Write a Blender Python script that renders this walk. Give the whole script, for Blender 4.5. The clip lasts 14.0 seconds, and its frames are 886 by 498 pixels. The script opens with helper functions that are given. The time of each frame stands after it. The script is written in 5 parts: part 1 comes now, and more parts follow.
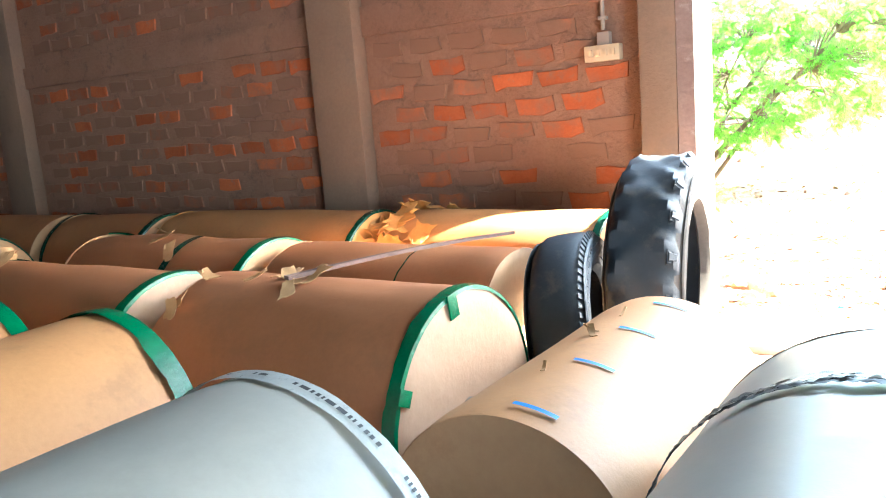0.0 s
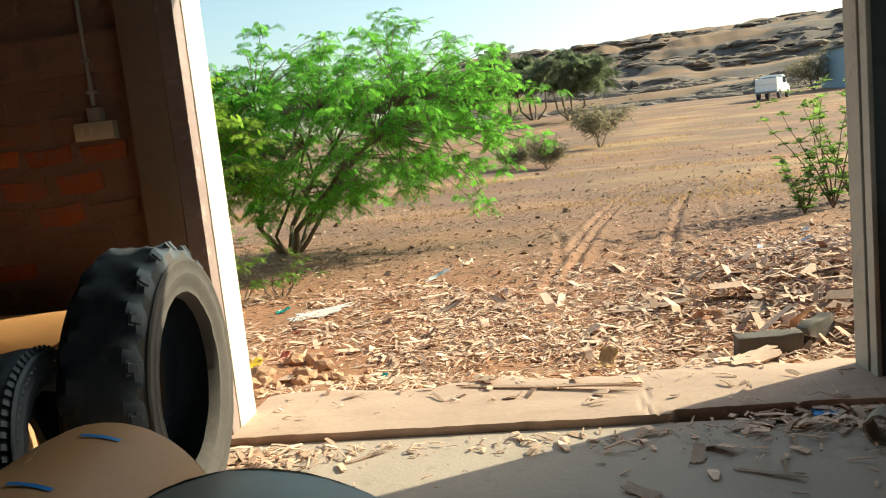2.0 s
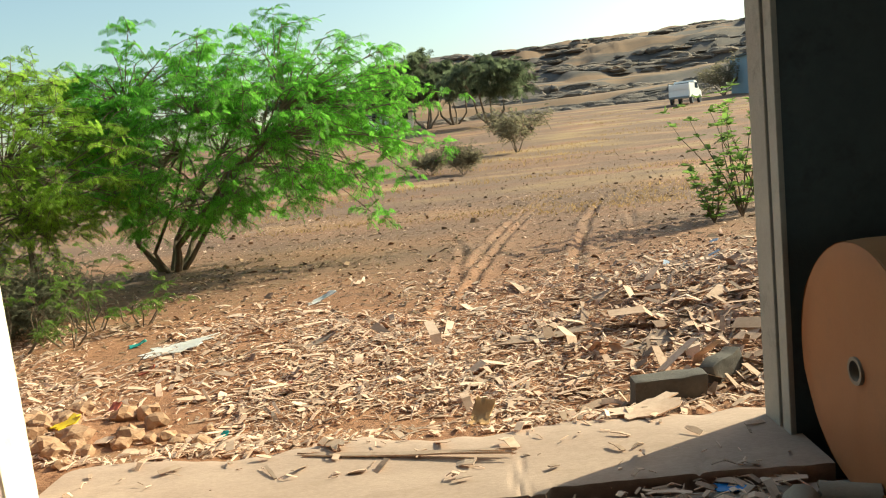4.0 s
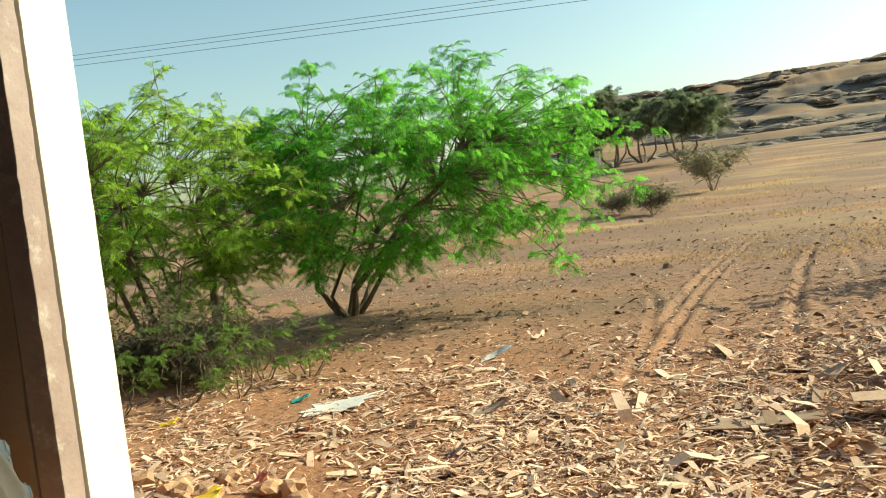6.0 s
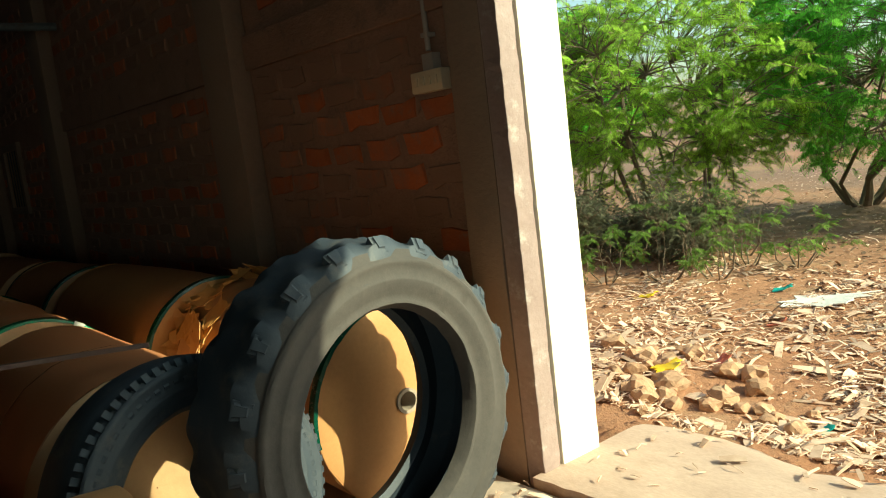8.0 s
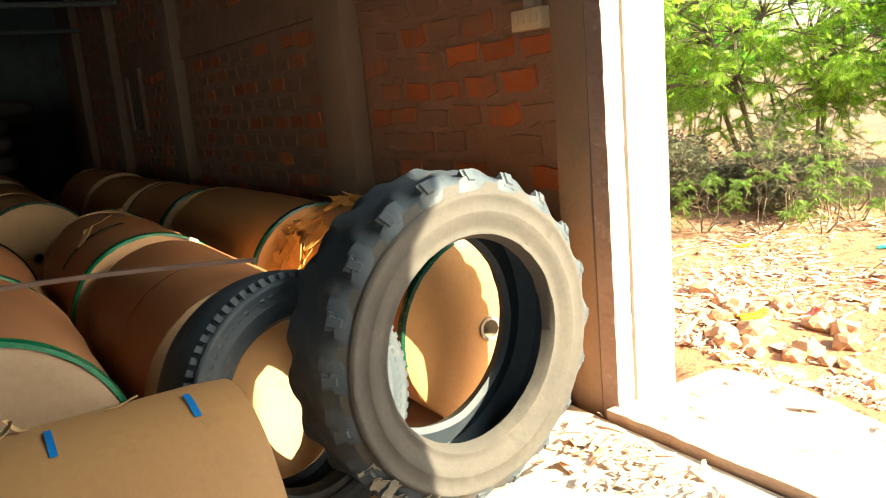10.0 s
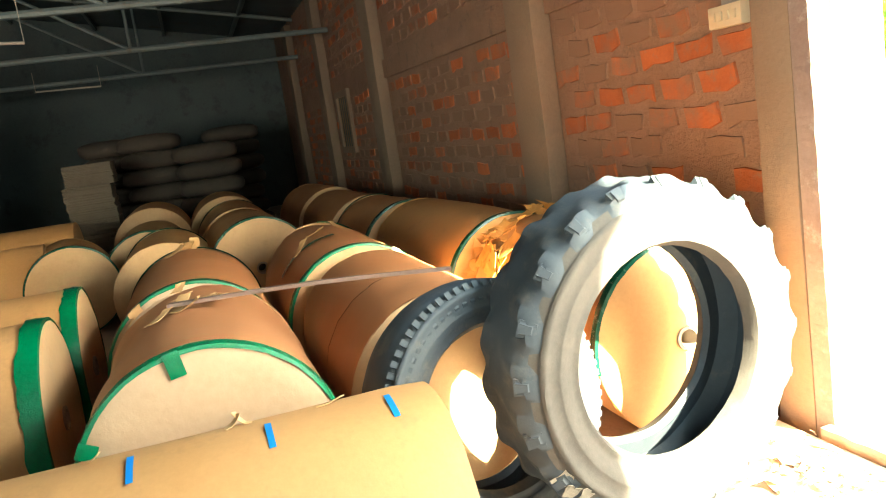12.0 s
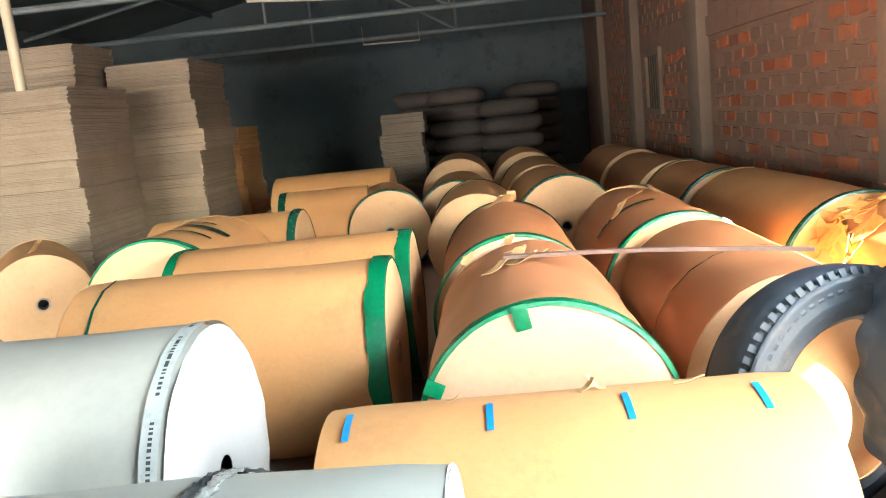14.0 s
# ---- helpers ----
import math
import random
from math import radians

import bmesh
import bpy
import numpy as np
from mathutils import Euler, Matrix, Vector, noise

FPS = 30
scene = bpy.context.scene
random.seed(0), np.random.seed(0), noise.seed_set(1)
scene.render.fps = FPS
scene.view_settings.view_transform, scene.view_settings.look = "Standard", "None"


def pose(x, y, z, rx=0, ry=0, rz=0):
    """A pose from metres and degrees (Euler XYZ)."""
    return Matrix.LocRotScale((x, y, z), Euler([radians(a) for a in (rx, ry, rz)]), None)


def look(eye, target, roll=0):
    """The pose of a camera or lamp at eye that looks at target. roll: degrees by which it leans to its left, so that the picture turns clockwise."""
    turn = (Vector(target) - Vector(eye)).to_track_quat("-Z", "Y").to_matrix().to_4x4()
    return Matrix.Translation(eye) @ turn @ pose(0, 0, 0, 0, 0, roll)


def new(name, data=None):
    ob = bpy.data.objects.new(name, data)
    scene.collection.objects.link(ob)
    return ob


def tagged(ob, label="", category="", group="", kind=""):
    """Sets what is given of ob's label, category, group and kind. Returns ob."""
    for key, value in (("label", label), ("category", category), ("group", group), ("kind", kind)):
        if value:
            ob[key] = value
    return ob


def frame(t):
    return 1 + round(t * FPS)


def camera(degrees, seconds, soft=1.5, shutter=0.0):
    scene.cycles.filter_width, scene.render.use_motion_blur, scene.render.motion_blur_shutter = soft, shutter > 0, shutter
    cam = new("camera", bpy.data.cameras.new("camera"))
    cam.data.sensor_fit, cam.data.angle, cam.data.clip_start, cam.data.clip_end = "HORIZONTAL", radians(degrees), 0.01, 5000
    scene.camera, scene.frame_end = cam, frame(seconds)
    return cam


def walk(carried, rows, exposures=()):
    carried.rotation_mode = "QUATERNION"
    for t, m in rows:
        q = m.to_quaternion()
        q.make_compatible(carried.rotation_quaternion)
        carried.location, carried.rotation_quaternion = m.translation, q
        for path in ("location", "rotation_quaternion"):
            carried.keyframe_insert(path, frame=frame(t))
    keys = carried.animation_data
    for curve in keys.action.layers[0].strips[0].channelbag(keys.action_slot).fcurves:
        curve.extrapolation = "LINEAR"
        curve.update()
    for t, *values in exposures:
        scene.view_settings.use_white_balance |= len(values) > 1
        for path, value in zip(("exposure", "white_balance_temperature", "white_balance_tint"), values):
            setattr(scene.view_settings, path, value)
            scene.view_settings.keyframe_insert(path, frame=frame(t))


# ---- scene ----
cam = camera(58.3, 14.0, soft=1.1)
PATH = [
    (0, (0.66, 0.304, 1.24), (-0.449, 1.934, 0.906), -4.6),
    (0.5, (0.74, 0.371, 1.258), (-0.165, 2.132, 0.975), -6.0),
    (1, (0.906, 0.495, 1.26), (0.229, 2.365, 1.046), -5.7),
    (1.5, (1.013, 0.607, 1.265), (0.399, 2.492, 0.995), -7.1),
    (2, (1.068, 0.798, 1.254), (0.798, 2.763, 0.996), -6.0),
    (2.5, (1.11, 0.985, 1.262), (1.047, 2.965, 0.983), -5.7),
    (3, (1.225, 1.181, 1.256), (1.211, 3.166, 1.012), -5.6),
    (3.2, (1.273, 1.242, 1.257), (1.237, 3.223, 0.987), -5.8),
    (5.3, (1.379, 2.054, 1.244), (1.212, 4.03, 0.984), -5.5),
    (5.5, (1.364, 2.109, 1.252), (1.092, 4.076, 1.007), -5.9),
    (6, (1.304, 2.249, 1.26), (0.776, 4.175, 1.142), -6.6),
    (6.5, (1.309, 2.314, 1.266), (0.684, 4.21, 1.16), -5.8),
    (7, (1.302, 2.377, 1.299), (0.313, 4.113, 1.205), -6.3),
    (7.5, (1.401, 2.327, 1.248), (-0.029, 3.717, 1.086), -8.9),
    (10, (1.609, 2.231, 1.241), (-0.075, 3.235, 0.85), -5.1),
    (10.5, (1.643, 2.257, 1.246), (-0.152, 3.08, 0.927), -6.5),
    (11, (1.662, 2.253, 1.254), (-0.145, 3.06, 0.968), -6.3),
    (11.5, (1.654, 2.239, 1.249), (-0.217, 2.872, 0.935), -8.0),
    (12, (1.649, 2.238, 1.25), (-0.244, 2.798, 0.932), -8.2),
    (12.5, (1.643, 2.23, 1.248), (-0.266, 2.713, 0.897), -8.1),
    (13, (1.638, 2.223, 1.244), (-0.289, 2.575, 0.838), -8.9),
    (13.5, (1.597, 2.15, 1.255), (-0.374, 2.198, 0.916), -8.4),
    (14, (1.538, 2.036, 1.269), (-0.431, 1.915, 0.936), -5.9),
]
EXPOSURES = [(0.0, 4.68, 6100, 3.0), (0.5, 2.92, 8000, 8.0), (1.0, 2.12, 7600, 4.0), (1.5, 1.45, 7100, -1.0), (2.0, 0.72, 7200, -4.0), (3.0, 0.5, 7300, -6.0), (5.5, 0.5, 7200, -10.0),
             (6.5, 0.45, 7700, -14.0), (7.0, 0.3, 7300, -15.0), (7.5, 0.55, 7000, -18.0), (10.0, 2.4, 7900, -4.0), (10.5, 3.4, 8000, -1.0), (11.0, 3.65, 8500, -4.0), (12.0, 4.38, 7800, -9.0), (13.0, 4.42, 7000, -6.0), (13.5, 5.0, 6800, -5.0), (14.0, 5.1, 6900, 3.0)]
walk(cam, [(t, look(eye, target, roll)) for t, eye, target, roll in PATH], EXPOSURES)

# ---- light ----
SUN_AZ, SUN_EL = (0.880, 0.475), 29.3          # way towards the sun on the ground, height in degrees
world = bpy.data.worlds.new("sky")
scene.world = world
world.use_nodes = True
wn, wl = world.node_tree.nodes, world.node_tree.links
sky = wn.new("ShaderNodeTexSky")
sky.sky_type, sky.sun_disc = "NISHITA", False
sky.sun_elevation = radians(SUN_EL)
sky.sun_rotation = math.atan2(SUN_AZ[0], SUN_AZ[1])
sky.dust_density, sky.air_density, sky.ozone_density = 2.0, 1.0, 1.5
wn["Background"].inputs[1].default_value = 0.15
wl.new(sky.outputs[0], wn["Background"].inputs[0])
sun = new("sun", bpy.data.lights.new("sun", "SUN"))
sun.data.energy, sun.data.angle, sun.data.color = 5.0, radians(0.53), (1.0, 0.92, 0.76)
sun.matrix_world = look((SUN_AZ[0] * 30, SUN_AZ[1] * 30, 30 * math.tan(radians(SUN_EL))), (0, 0, 0))

# ---- materials ----
def mat(name, a, b, rough=0.7, big=1.5, fine=30.0, bump=0.3, stain=None, stain_amount=0.35, metal=0.0, stretch=(1, 1, 1), spec=0.5, vary=0.0, island=False, depth=0.01, smear=None):
    """Two colours mixed by coarse and fine noise, a third as stains, and relief."""
    m = bpy.data.materials.new(name)
    m.use_nodes = True
    n, l = m.node_tree.nodes, m.node_tree.links
    p = n["Principled BSDF"]
    geo = n.new("ShaderNodeNewGeometry")
    mp = n.new("ShaderNodeMapping")
    mp.inputs["Scale"].default_value = stretch
    l.new(geo.outputs["Position"], mp.inputs[0])
    def ns(scale, detail, rg=0.6):
        x = n.new("ShaderNodeTexNoise")
        x.inputs["Scale"].default_value, x.inputs["Detail"].default_value, x.inputs["Roughness"].default_value = scale, detail, rg
        l.new(mp.outputs[0], x.inputs["Vector"])
        return x.outputs["Fac"]
    def ramp(src, lo, hi):
        r = n.new("ShaderNodeMapRange")
        r.inputs[1].default_value, r.inputs[2].default_value = lo, hi
        l.new(src, r.inputs[0])
        return r.outputs[0]
    def mix(f, x, y):
        q = n.new("ShaderNodeMix")
        q.data_type = "RGBA"
        for sock, v in ((q.inputs[0], f), (q.inputs[6], x), (q.inputs[7], y)):
            if hasattr(v, "is_linked"):
                l.new(v, sock)
            else:
                sock.default_value = v if isinstance(v, float) else (*v, 1)
        return q.outputs[2]
    f1, f2 = ns(big, 4), ns(fine, 6, 0.7)
    add = n.new("ShaderNodeMath")
    add.operation = "ADD"
    l.new(ramp(f1, 0.35, 0.65), add.inputs[0])
    l.new(ramp(f2, 0.3, 0.7), add.inputs[1])
    half = n.new("ShaderNodeMath")
    half.operation = "MULTIPLY"
    half.inputs[1].default_value = 0.5
    l.new(add.outputs[0], half.inputs[0])
    col = mix(half.outputs[0], a, b)
    if stain:
        st = n.new("ShaderNodeMath")
        st.operation = "MULTIPLY"
        st.inputs[1].default_value = stain_amount
        l.new(ramp(ns(big * 2.7, 5, 0.75), 0.55, 0.68), st.inputs[0])
        col = mix(st.outputs[0], col, stain)
    if vary:
        hs = n.new("ShaderNodeHueSaturation")
        if island:
            rnd = geo.outputs["Random Per Island"]
        else:
            rnd = n.new("ShaderNodeObjectInfo").outputs["Random"]
        r = n.new("ShaderNodeMapRange")
        r.inputs[3].default_value, r.inputs[4].default_value = 1 - vary, 1 + vary
        l.new(rnd, r.inputs[0])
        l.new(r.outputs[0], hs.inputs["Value"])
        l.new(col, hs.inputs["Color"])
        col = hs.outputs[0]
    if smear:
        src = geo.outputs["Random Per Island"] if island else n.new("ShaderNodeObjectInfo").outputs["Random"]
        wh = n.new("ShaderNodeTexWhiteNoise")
        wh.noise_dimensions = "1D"
        l.new(src, wh.inputs["W"])
        ad = n.new("ShaderNodeMath")
        ad.operation = "ADD"
        l.new(wh.outputs["Value"], ad.inputs[0])
        l.new(ns(9.0, 4), ad.inputs[1])
        col = mix(ramp(ad.outputs[0], 0.70, 1.08), col, smear)
    l.new(col, p.inputs["Base Color"])
    rr = n.new("ShaderNodeMapRange")
    rr.inputs[3].default_value, rr.inputs[4].default_value = max(0.02, rough - 0.12), min(1, rough + 0.12)
    l.new(f2, rr.inputs[0])
    l.new(rr.outputs[0], p.inputs["Roughness"])
    p.inputs["Metallic"].default_value = metal
    p.inputs["Specular IOR Level"].default_value = spec
    if bump:
        bp = n.new("ShaderNodeBump")
        bp.inputs["Strength"].default_value, bp.inputs["Distance"].default_value = bump, depth
        l.new(half.outputs[0], bp.inputs["Height"])
        l.new(bp.outputs[0], p.inputs["Normal"])
    return m


def leaf_mat(name, a, b, vary=0.35):
    m = mat(name, a, b, rough=0.55, big=0.8, fine=5, bump=0, vary=vary, island=True, spec=0.3)
    n, l = m.node_tree.nodes, m.node_tree.links
    p = n["Principled BSDF"]
    tr = n.new("ShaderNodeBsdfTranslucent")
    ad = n.new("ShaderNodeMixShader")
    ad.inputs[0].default_value = 0.7
    l.new(p.inputs["Base Color"].links[0].from_socket, tr.inputs[0])
    l.new(p.outputs[0], ad.inputs[1])
    l.new(tr.outputs[0], ad.inputs[2])
    l.new(ad.outputs[0], n["Material Output"].inputs[0])
    return m


KRAFT = mat("kraft_paper", (0.47, 0.222, 0.085), (0.57, 0.288, 0.122), 0.6, 1.6, 60, 0.16, (0.33, 0.16, 0.07), 0.42, depth=0.004, vary=0.08)
KRAFT_END = mat("kraft_end_paper", (0.50, 0.29, 0.15), (0.59, 0.36, 0.195), 0.65, 3, 40, 0.2, (0.40, 0.21, 0.10), 0.3, depth=0.004, vary=0.06)
KRAFT_RED = mat("red_brown_kraft", (0.42, 0.18, 0.075), (0.50, 0.23, 0.10), 0.6, 1.6, 50, 0.15, (0.25, 0.11, 0.05), 0.3, depth=0.004)
KRAFT_PINK = mat("pinkish_kraft", (0.39, 0.15, 0.064), (0.47, 0.20, 0.095), 0.55, 1.4, 50, 0.15, (0.30, 0.14, 0.07), 0.35, depth=0.004)
END_PALE = mat("pale_end_paper", (0.44, 0.28, 0.175), (0.52, 0.345, 0.23), 0.6, 2.5, 40, 0.25, (0.44, 0.30, 0.20), 0.4, depth=0.005)
WHITE_WRAP = mat("white_wrap", (0.315, 0.305, 0.27), (0.39, 0.375, 0.335), 0.45, 1.2, 25, 0.12, (0.40, 0.38, 0.34), 0.35, depth=0.004)
WHITE_END = mat("white_end_paper", (0.42, 0.385, 0.35), (0.50, 0.465, 0.43), 0.7, 2.5, 30, 0.25, (0.45, 0.42, 0.38), 0.35, depth=0.004)
TAPE = mat("green_tape", (0.0, 0.12, 0.047), (0.0, 0.19, 0.08), 0.14, 3, 60, 0.7, (0.01, 0.10, 0.05), 0.5, depth=0.004)
TAPE_DARK = mat("dark_green_tape", (0.004, 0.055, 0.035), (0.008, 0.085, 0.05), 0.25, 3, 40, 0.35, depth=0.004)
CLEAR_TAPE = mat("clear_packing_tape", (0.34, 0.33, 0.31), (0.5, 0.49, 0.46), 0.12, 8, 50, 0.6, (0.10, 0.10, 0.10), 0.7, depth=0.006)
LABEL = mat("printed_label_paper", (0.40, 0.42, 0.41), (0.50, 0.51, 0.49), 0.3, 6, 40, 0.3, (0.22, 0.23, 0.23), 0.35, depth=0.004)
BLUE = mat("blue_tape", (0.0, 0.19, 0.60), (0.01, 0.25, 0.68), 0.4, 5, 40, 0.1)
CORE = mat("core_board", (0.30, 0.24, 0.19), (0.40, 0.325, 0.26), 0.8, 5, 60, 0.2)
# near-black for print, tape and wires, and for painted shade inside roll cores
INK_SHADE = mat("ink_and_hollow_shade", (0.03, 0.03, 0.035), (0.06, 0.06, 0.06), 0.6, 5, 60, 0)
TORN = mat("torn_paper", (0.50, 0.27, 0.12), (0.62, 0.38, 0.19), 0.8, 4, 40, 0.2, depth=0.004)
ORANGE_PAPER = mat("crumpled_orange_paper", (0.55, 0.24, 0.06), (0.68, 0.36, 0.12), 0.55, 4, 30, 0.2, depth=0.004)
# rubber with a blue tint that stands for sky light on the shaded tread
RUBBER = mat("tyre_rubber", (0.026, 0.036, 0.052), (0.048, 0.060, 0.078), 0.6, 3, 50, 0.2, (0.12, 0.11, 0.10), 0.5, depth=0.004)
RUBBER_DUST = mat("dusty_rubber_wall", (0.042, 0.037, 0.035), (0.085, 0.072, 0.066), 0.85, 2.2, 45, 0.25, (0.10, 0.085, 0.075), 0.5, depth=0.004)
CRUST = mat("crusted_rubber", (0.16, 0.14, 0.12), (0.27, 0.235, 0.20), 0.9, 6, 60, 0.5, (0.05, 0.045, 0.04), 0.6, depth=0.004)
BRICK = mat("clay_brick", (0.43, 0.105, 0.04), (0.58, 0.17, 0.068), 0.9, 5, 60, 0.5, (0.25, 0.20, 0.16), 0.5, vary=0.25, depth=0.008, smear=(0.29, 0.158, 0.108))
BRICK_REST = mat("clay_brick_rest", (0.43, 0.105, 0.04), (0.58, 0.17, 0.068), 0.9, 5, 60, 0.5, (0.25, 0.20, 0.16), 0.5, vary=0.25, island=True, depth=0.008, smear=(0.29, 0.158, 0.108))
MORTAR = mat("cement_mortar", (0.285, 0.155, 0.105), (0.395, 0.23, 0.165), 0.95, 3, 45, 0.7, (0.14, 0.10, 0.08), 0.5, depth=0.02)
CEMENT = mat("cement_pillar", (0.24, 0.16, 0.115), (0.32, 0.22, 0.165), 0.9, 1.5, 40, 0.4, (0.20, 0.15, 0.12), 0.5, depth=0.01)
CEMENT_GREY = mat("grey_cement_jamb", (0.40, 0.385, 0.35), (0.52, 0.50, 0.455), 0.9, 2, 40, 0.4, (0.25, 0.22, 0.19), 0.5, depth=0.008)
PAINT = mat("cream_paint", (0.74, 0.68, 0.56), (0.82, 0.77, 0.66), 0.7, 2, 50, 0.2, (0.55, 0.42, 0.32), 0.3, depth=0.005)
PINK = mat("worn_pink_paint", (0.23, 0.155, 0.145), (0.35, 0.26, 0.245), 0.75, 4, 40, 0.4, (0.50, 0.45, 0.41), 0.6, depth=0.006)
FLOOR = mat("concrete_floor", (0.39, 0.31, 0.26), (0.49, 0.40, 0.345), 0.85, 1.2, 50, 0.35, (0.24, 0.20, 0.16), 0.5, depth=0.008)
SILL = mat("dusty_sill_concrete", (0.36, 0.245, 0.19), (0.58, 0.42, 0.34), 0.9, 2.0, 90, 0.25, (0.36, 0.25, 0.18), 0.5, depth=0.005, stretch=(0.5, 1.2, 1))
TIN = mat("tin_roof", (0.09, 0.11, 0.12), (0.15, 0.17, 0.18), 0.55, 1, 20, 0.1, (0.12, 0.08, 0.05), 0.6, metal=0.6)
STEEL = mat("painted_steel", (0.16, 0.19, 0.20), (0.24, 0.27, 0.28), 0.5, 2, 30, 0.1, (0.2, 0.1, 0.05), 0.4, metal=0.3)
# plaster whose dark bluish colour carries the gloom of the unlit walls
SHADEWALL = mat("shade_dark_plaster", (0.085, 0.11, 0.12), (0.13, 0.16, 0.17), 0.95, 0.9, 25, 0.3, (0.05, 0.05, 0.05), 0.5)
BLUE_WRAP = mat("pale_blue_wrapper", (0.34, 0.44, 0.60), (0.62, 0.66, 0.72), 0.4, 5, 30, 0.2, vary=0.3, island=True)
BLOCK = mat("grey_stone_block", (0.085, 0.075, 0.07), (0.16, 0.14, 0.125), 0.92, 3, 50, 0.5, (0.12, 0.085, 0.06), 0.5, depth=0.008)
BARK = mat("bark", (0.12, 0.085, 0.06), (0.22, 0.17, 0.12), 0.95, 6, 40, 0.8, stretch=(1, 1, 0.25), depth=0.02)
LEAF = leaf_mat("acacia_leaf", (0.11, 0.38, 0.045), (0.24, 0.57, 0.085))
LEAF_YELLOW = leaf_mat("yellowish_acacia_leaf", (0.23, 0.42, 0.052), (0.41, 0.60, 0.098))
LEAF_BROAD = leaf_mat("broad_leaf", (0.13, 0.24, 0.055), (0.26, 0.38, 0.10))
LEAF_WEED = leaf_mat("weed_leaf", (0.09, 0.19, 0.035), (0.20, 0.31, 0.07))
LEAF_DRY = leaf_mat("dry_twig_leaf", (0.17, 0.155, 0.10), (0.28, 0.25, 0.165))
LEAF_TWIG = leaf_mat("grey_twig_leaf", (0.10, 0.105, 0.07), (0.19, 0.19, 0.12))
LEAF_DARK = leaf_mat("dark_far_leaf", (0.09, 0.12, 0.07), (0.15, 0.18, 0.105))
GRASS = leaf_mat("dry_grass", (0.34, 0.21, 0.095), (0.46, 0.31, 0.15))
SCRAP = mat("wood_and_paper_scrap", (0.53, 0.325, 0.225), (0.79, 0.59, 0.47), 0.85, 3, 40, 0.2, (0.3, 0.17, 0.09), 0.4, vary=0.45, island=True, depth=0.004)
SCRAP_DARK = mat("brown_wood_scrap", (0.35, 0.205, 0.14), (0.64, 0.45, 0.34), 0.85, 3, 40, 0.2, (0.22, 0.12, 0.07), 0.4, vary=0.5, island=True, depth=0.004)
SCRAP_DUSK = mat("dark_dead_leaf", (0.17, 0.10, 0.065), (0.34, 0.22, 0.14), 0.9, 3, 40, 0.2, vary=0.5, island=True, depth=0.004)
CLOD = mat("earth_clod", (0.26, 0.155, 0.10), (0.44, 0.29, 0.19), 0.95, 3, 40, 0.4, vary=0.4, island=True, depth=0.004)
STONE = mat("field_stone", (0.37, 0.20, 0.115), (0.55, 0.35, 0.23), 0.9, 4, 30, 0.5, depth=0.02, vary=0.2)
ROCK = mat("hill_rock", (0.14, 0.12, 0.105), (0.28, 0.205, 0.15), 0.95, 0.12, 1.2, 0.8, (0.045, 0.045, 0.05), 0.7, depth=0.5, vary=0.4, island=True)
CARD = mat("corrugated_board", (0.30, 0.225, 0.165), (0.39, 0.30, 0.225), 0.85, 2, 40, 0.2, (0.3, 0.2, 0.13), 0.4, vary=0.15, depth=0.004)
# shaded copy of the carton board for stacks in the dim back
CARD_SHADED = mat("shaded_board", (0.15, 0.115, 0.09), (0.21, 0.165, 0.13), 0.9, 2, 40, 0.2, (0.1, 0.08, 0.06), 0.4, depth=0.004)
CLOTH_WHITE = mat("white_plastic_sheet", (0.7, 0.68, 0.66), (0.82, 0.8, 0.78), 0.5, 5, 30, 0.2)
YELLOW = mat("yellow_plastic", (0.75, 0.50, 0.02), (0.85, 0.62, 0.05), 0.4, 6, 30, 0.1)
RED = mat("red_plastic", (0.42, 0.10, 0.07), (0.55, 0.17, 0.11), 0.4, 6, 30, 0.1)
TEAL = mat("teal_plastic", (0.02, 0.35, 0.33), (0.04, 0.45, 0.42), 0.4, 6, 30, 0.1)
# sack brown taken far down, so the store's dimness sits in the colour
SACK = mat("shade_darkened_sack", (0.055, 0.042, 0.036), (0.09, 0.07, 0.06), 0.85, 3, 60, 0.3)
CAR_WHITE = mat("white_car_paint", (0.75, 0.76, 0.77), (0.82, 0.82, 0.82), 0.3, 1, 10, 0)
GLASS_DARK = mat("dark_car_glass", (0.02, 0.025, 0.03), (0.03, 0.035, 0.04), 0.08, 1, 10, 0)
LIME = mat("whitewashed_wall", (0.70, 0.72, 0.74), (0.80, 0.81, 0.82), 0.85, 0.6, 8, 0.1, (0.5, 0.48, 0.45), 0.4)
BLUEWASH = mat("pale_blue_wall", (0.25, 0.38, 0.47), (0.32, 0.44, 0.52), 0.85, 0.6, 8, 0.1, (0.4, 0.4, 0.4), 0.4)
TIMBER = mat("old_timber", (0.22, 0.14, 0.08), (0.34, 0.22, 0.13), 0.85, 3, 30, 0.3, stretch=(0.3, 1, 1))
BAND = mat("strap_webbing", (0.17, 0.10, 0.085), (0.25, 0.155, 0.13), 0.7, 6, 60, 0.3)
IVORY = mat("ivory_plastic", (0.66, 0.52, 0.36), (0.74, 0.60, 0.44), 0.5, 5, 40, 0.05)
PIPE = mat("grey_conduit", (0.34, 0.29, 0.26), (0.42, 0.36, 0.32), 0.6, 5, 40, 0.1)


# ---- mesh helpers ----
def finish(bm, smooth=True):
    me = bpy.data.meshes.new("mesh")
    bmesh.ops.recalc_face_normals(bm, faces=bm.faces)
    bm.to_mesh(me)
    bm.free()
    if smooth:
        me.polygons.foreach_set("use_smooth", [True] * len(me.polygons))
        me.set_sharp_from_angle(angle=radians(40))
    return me


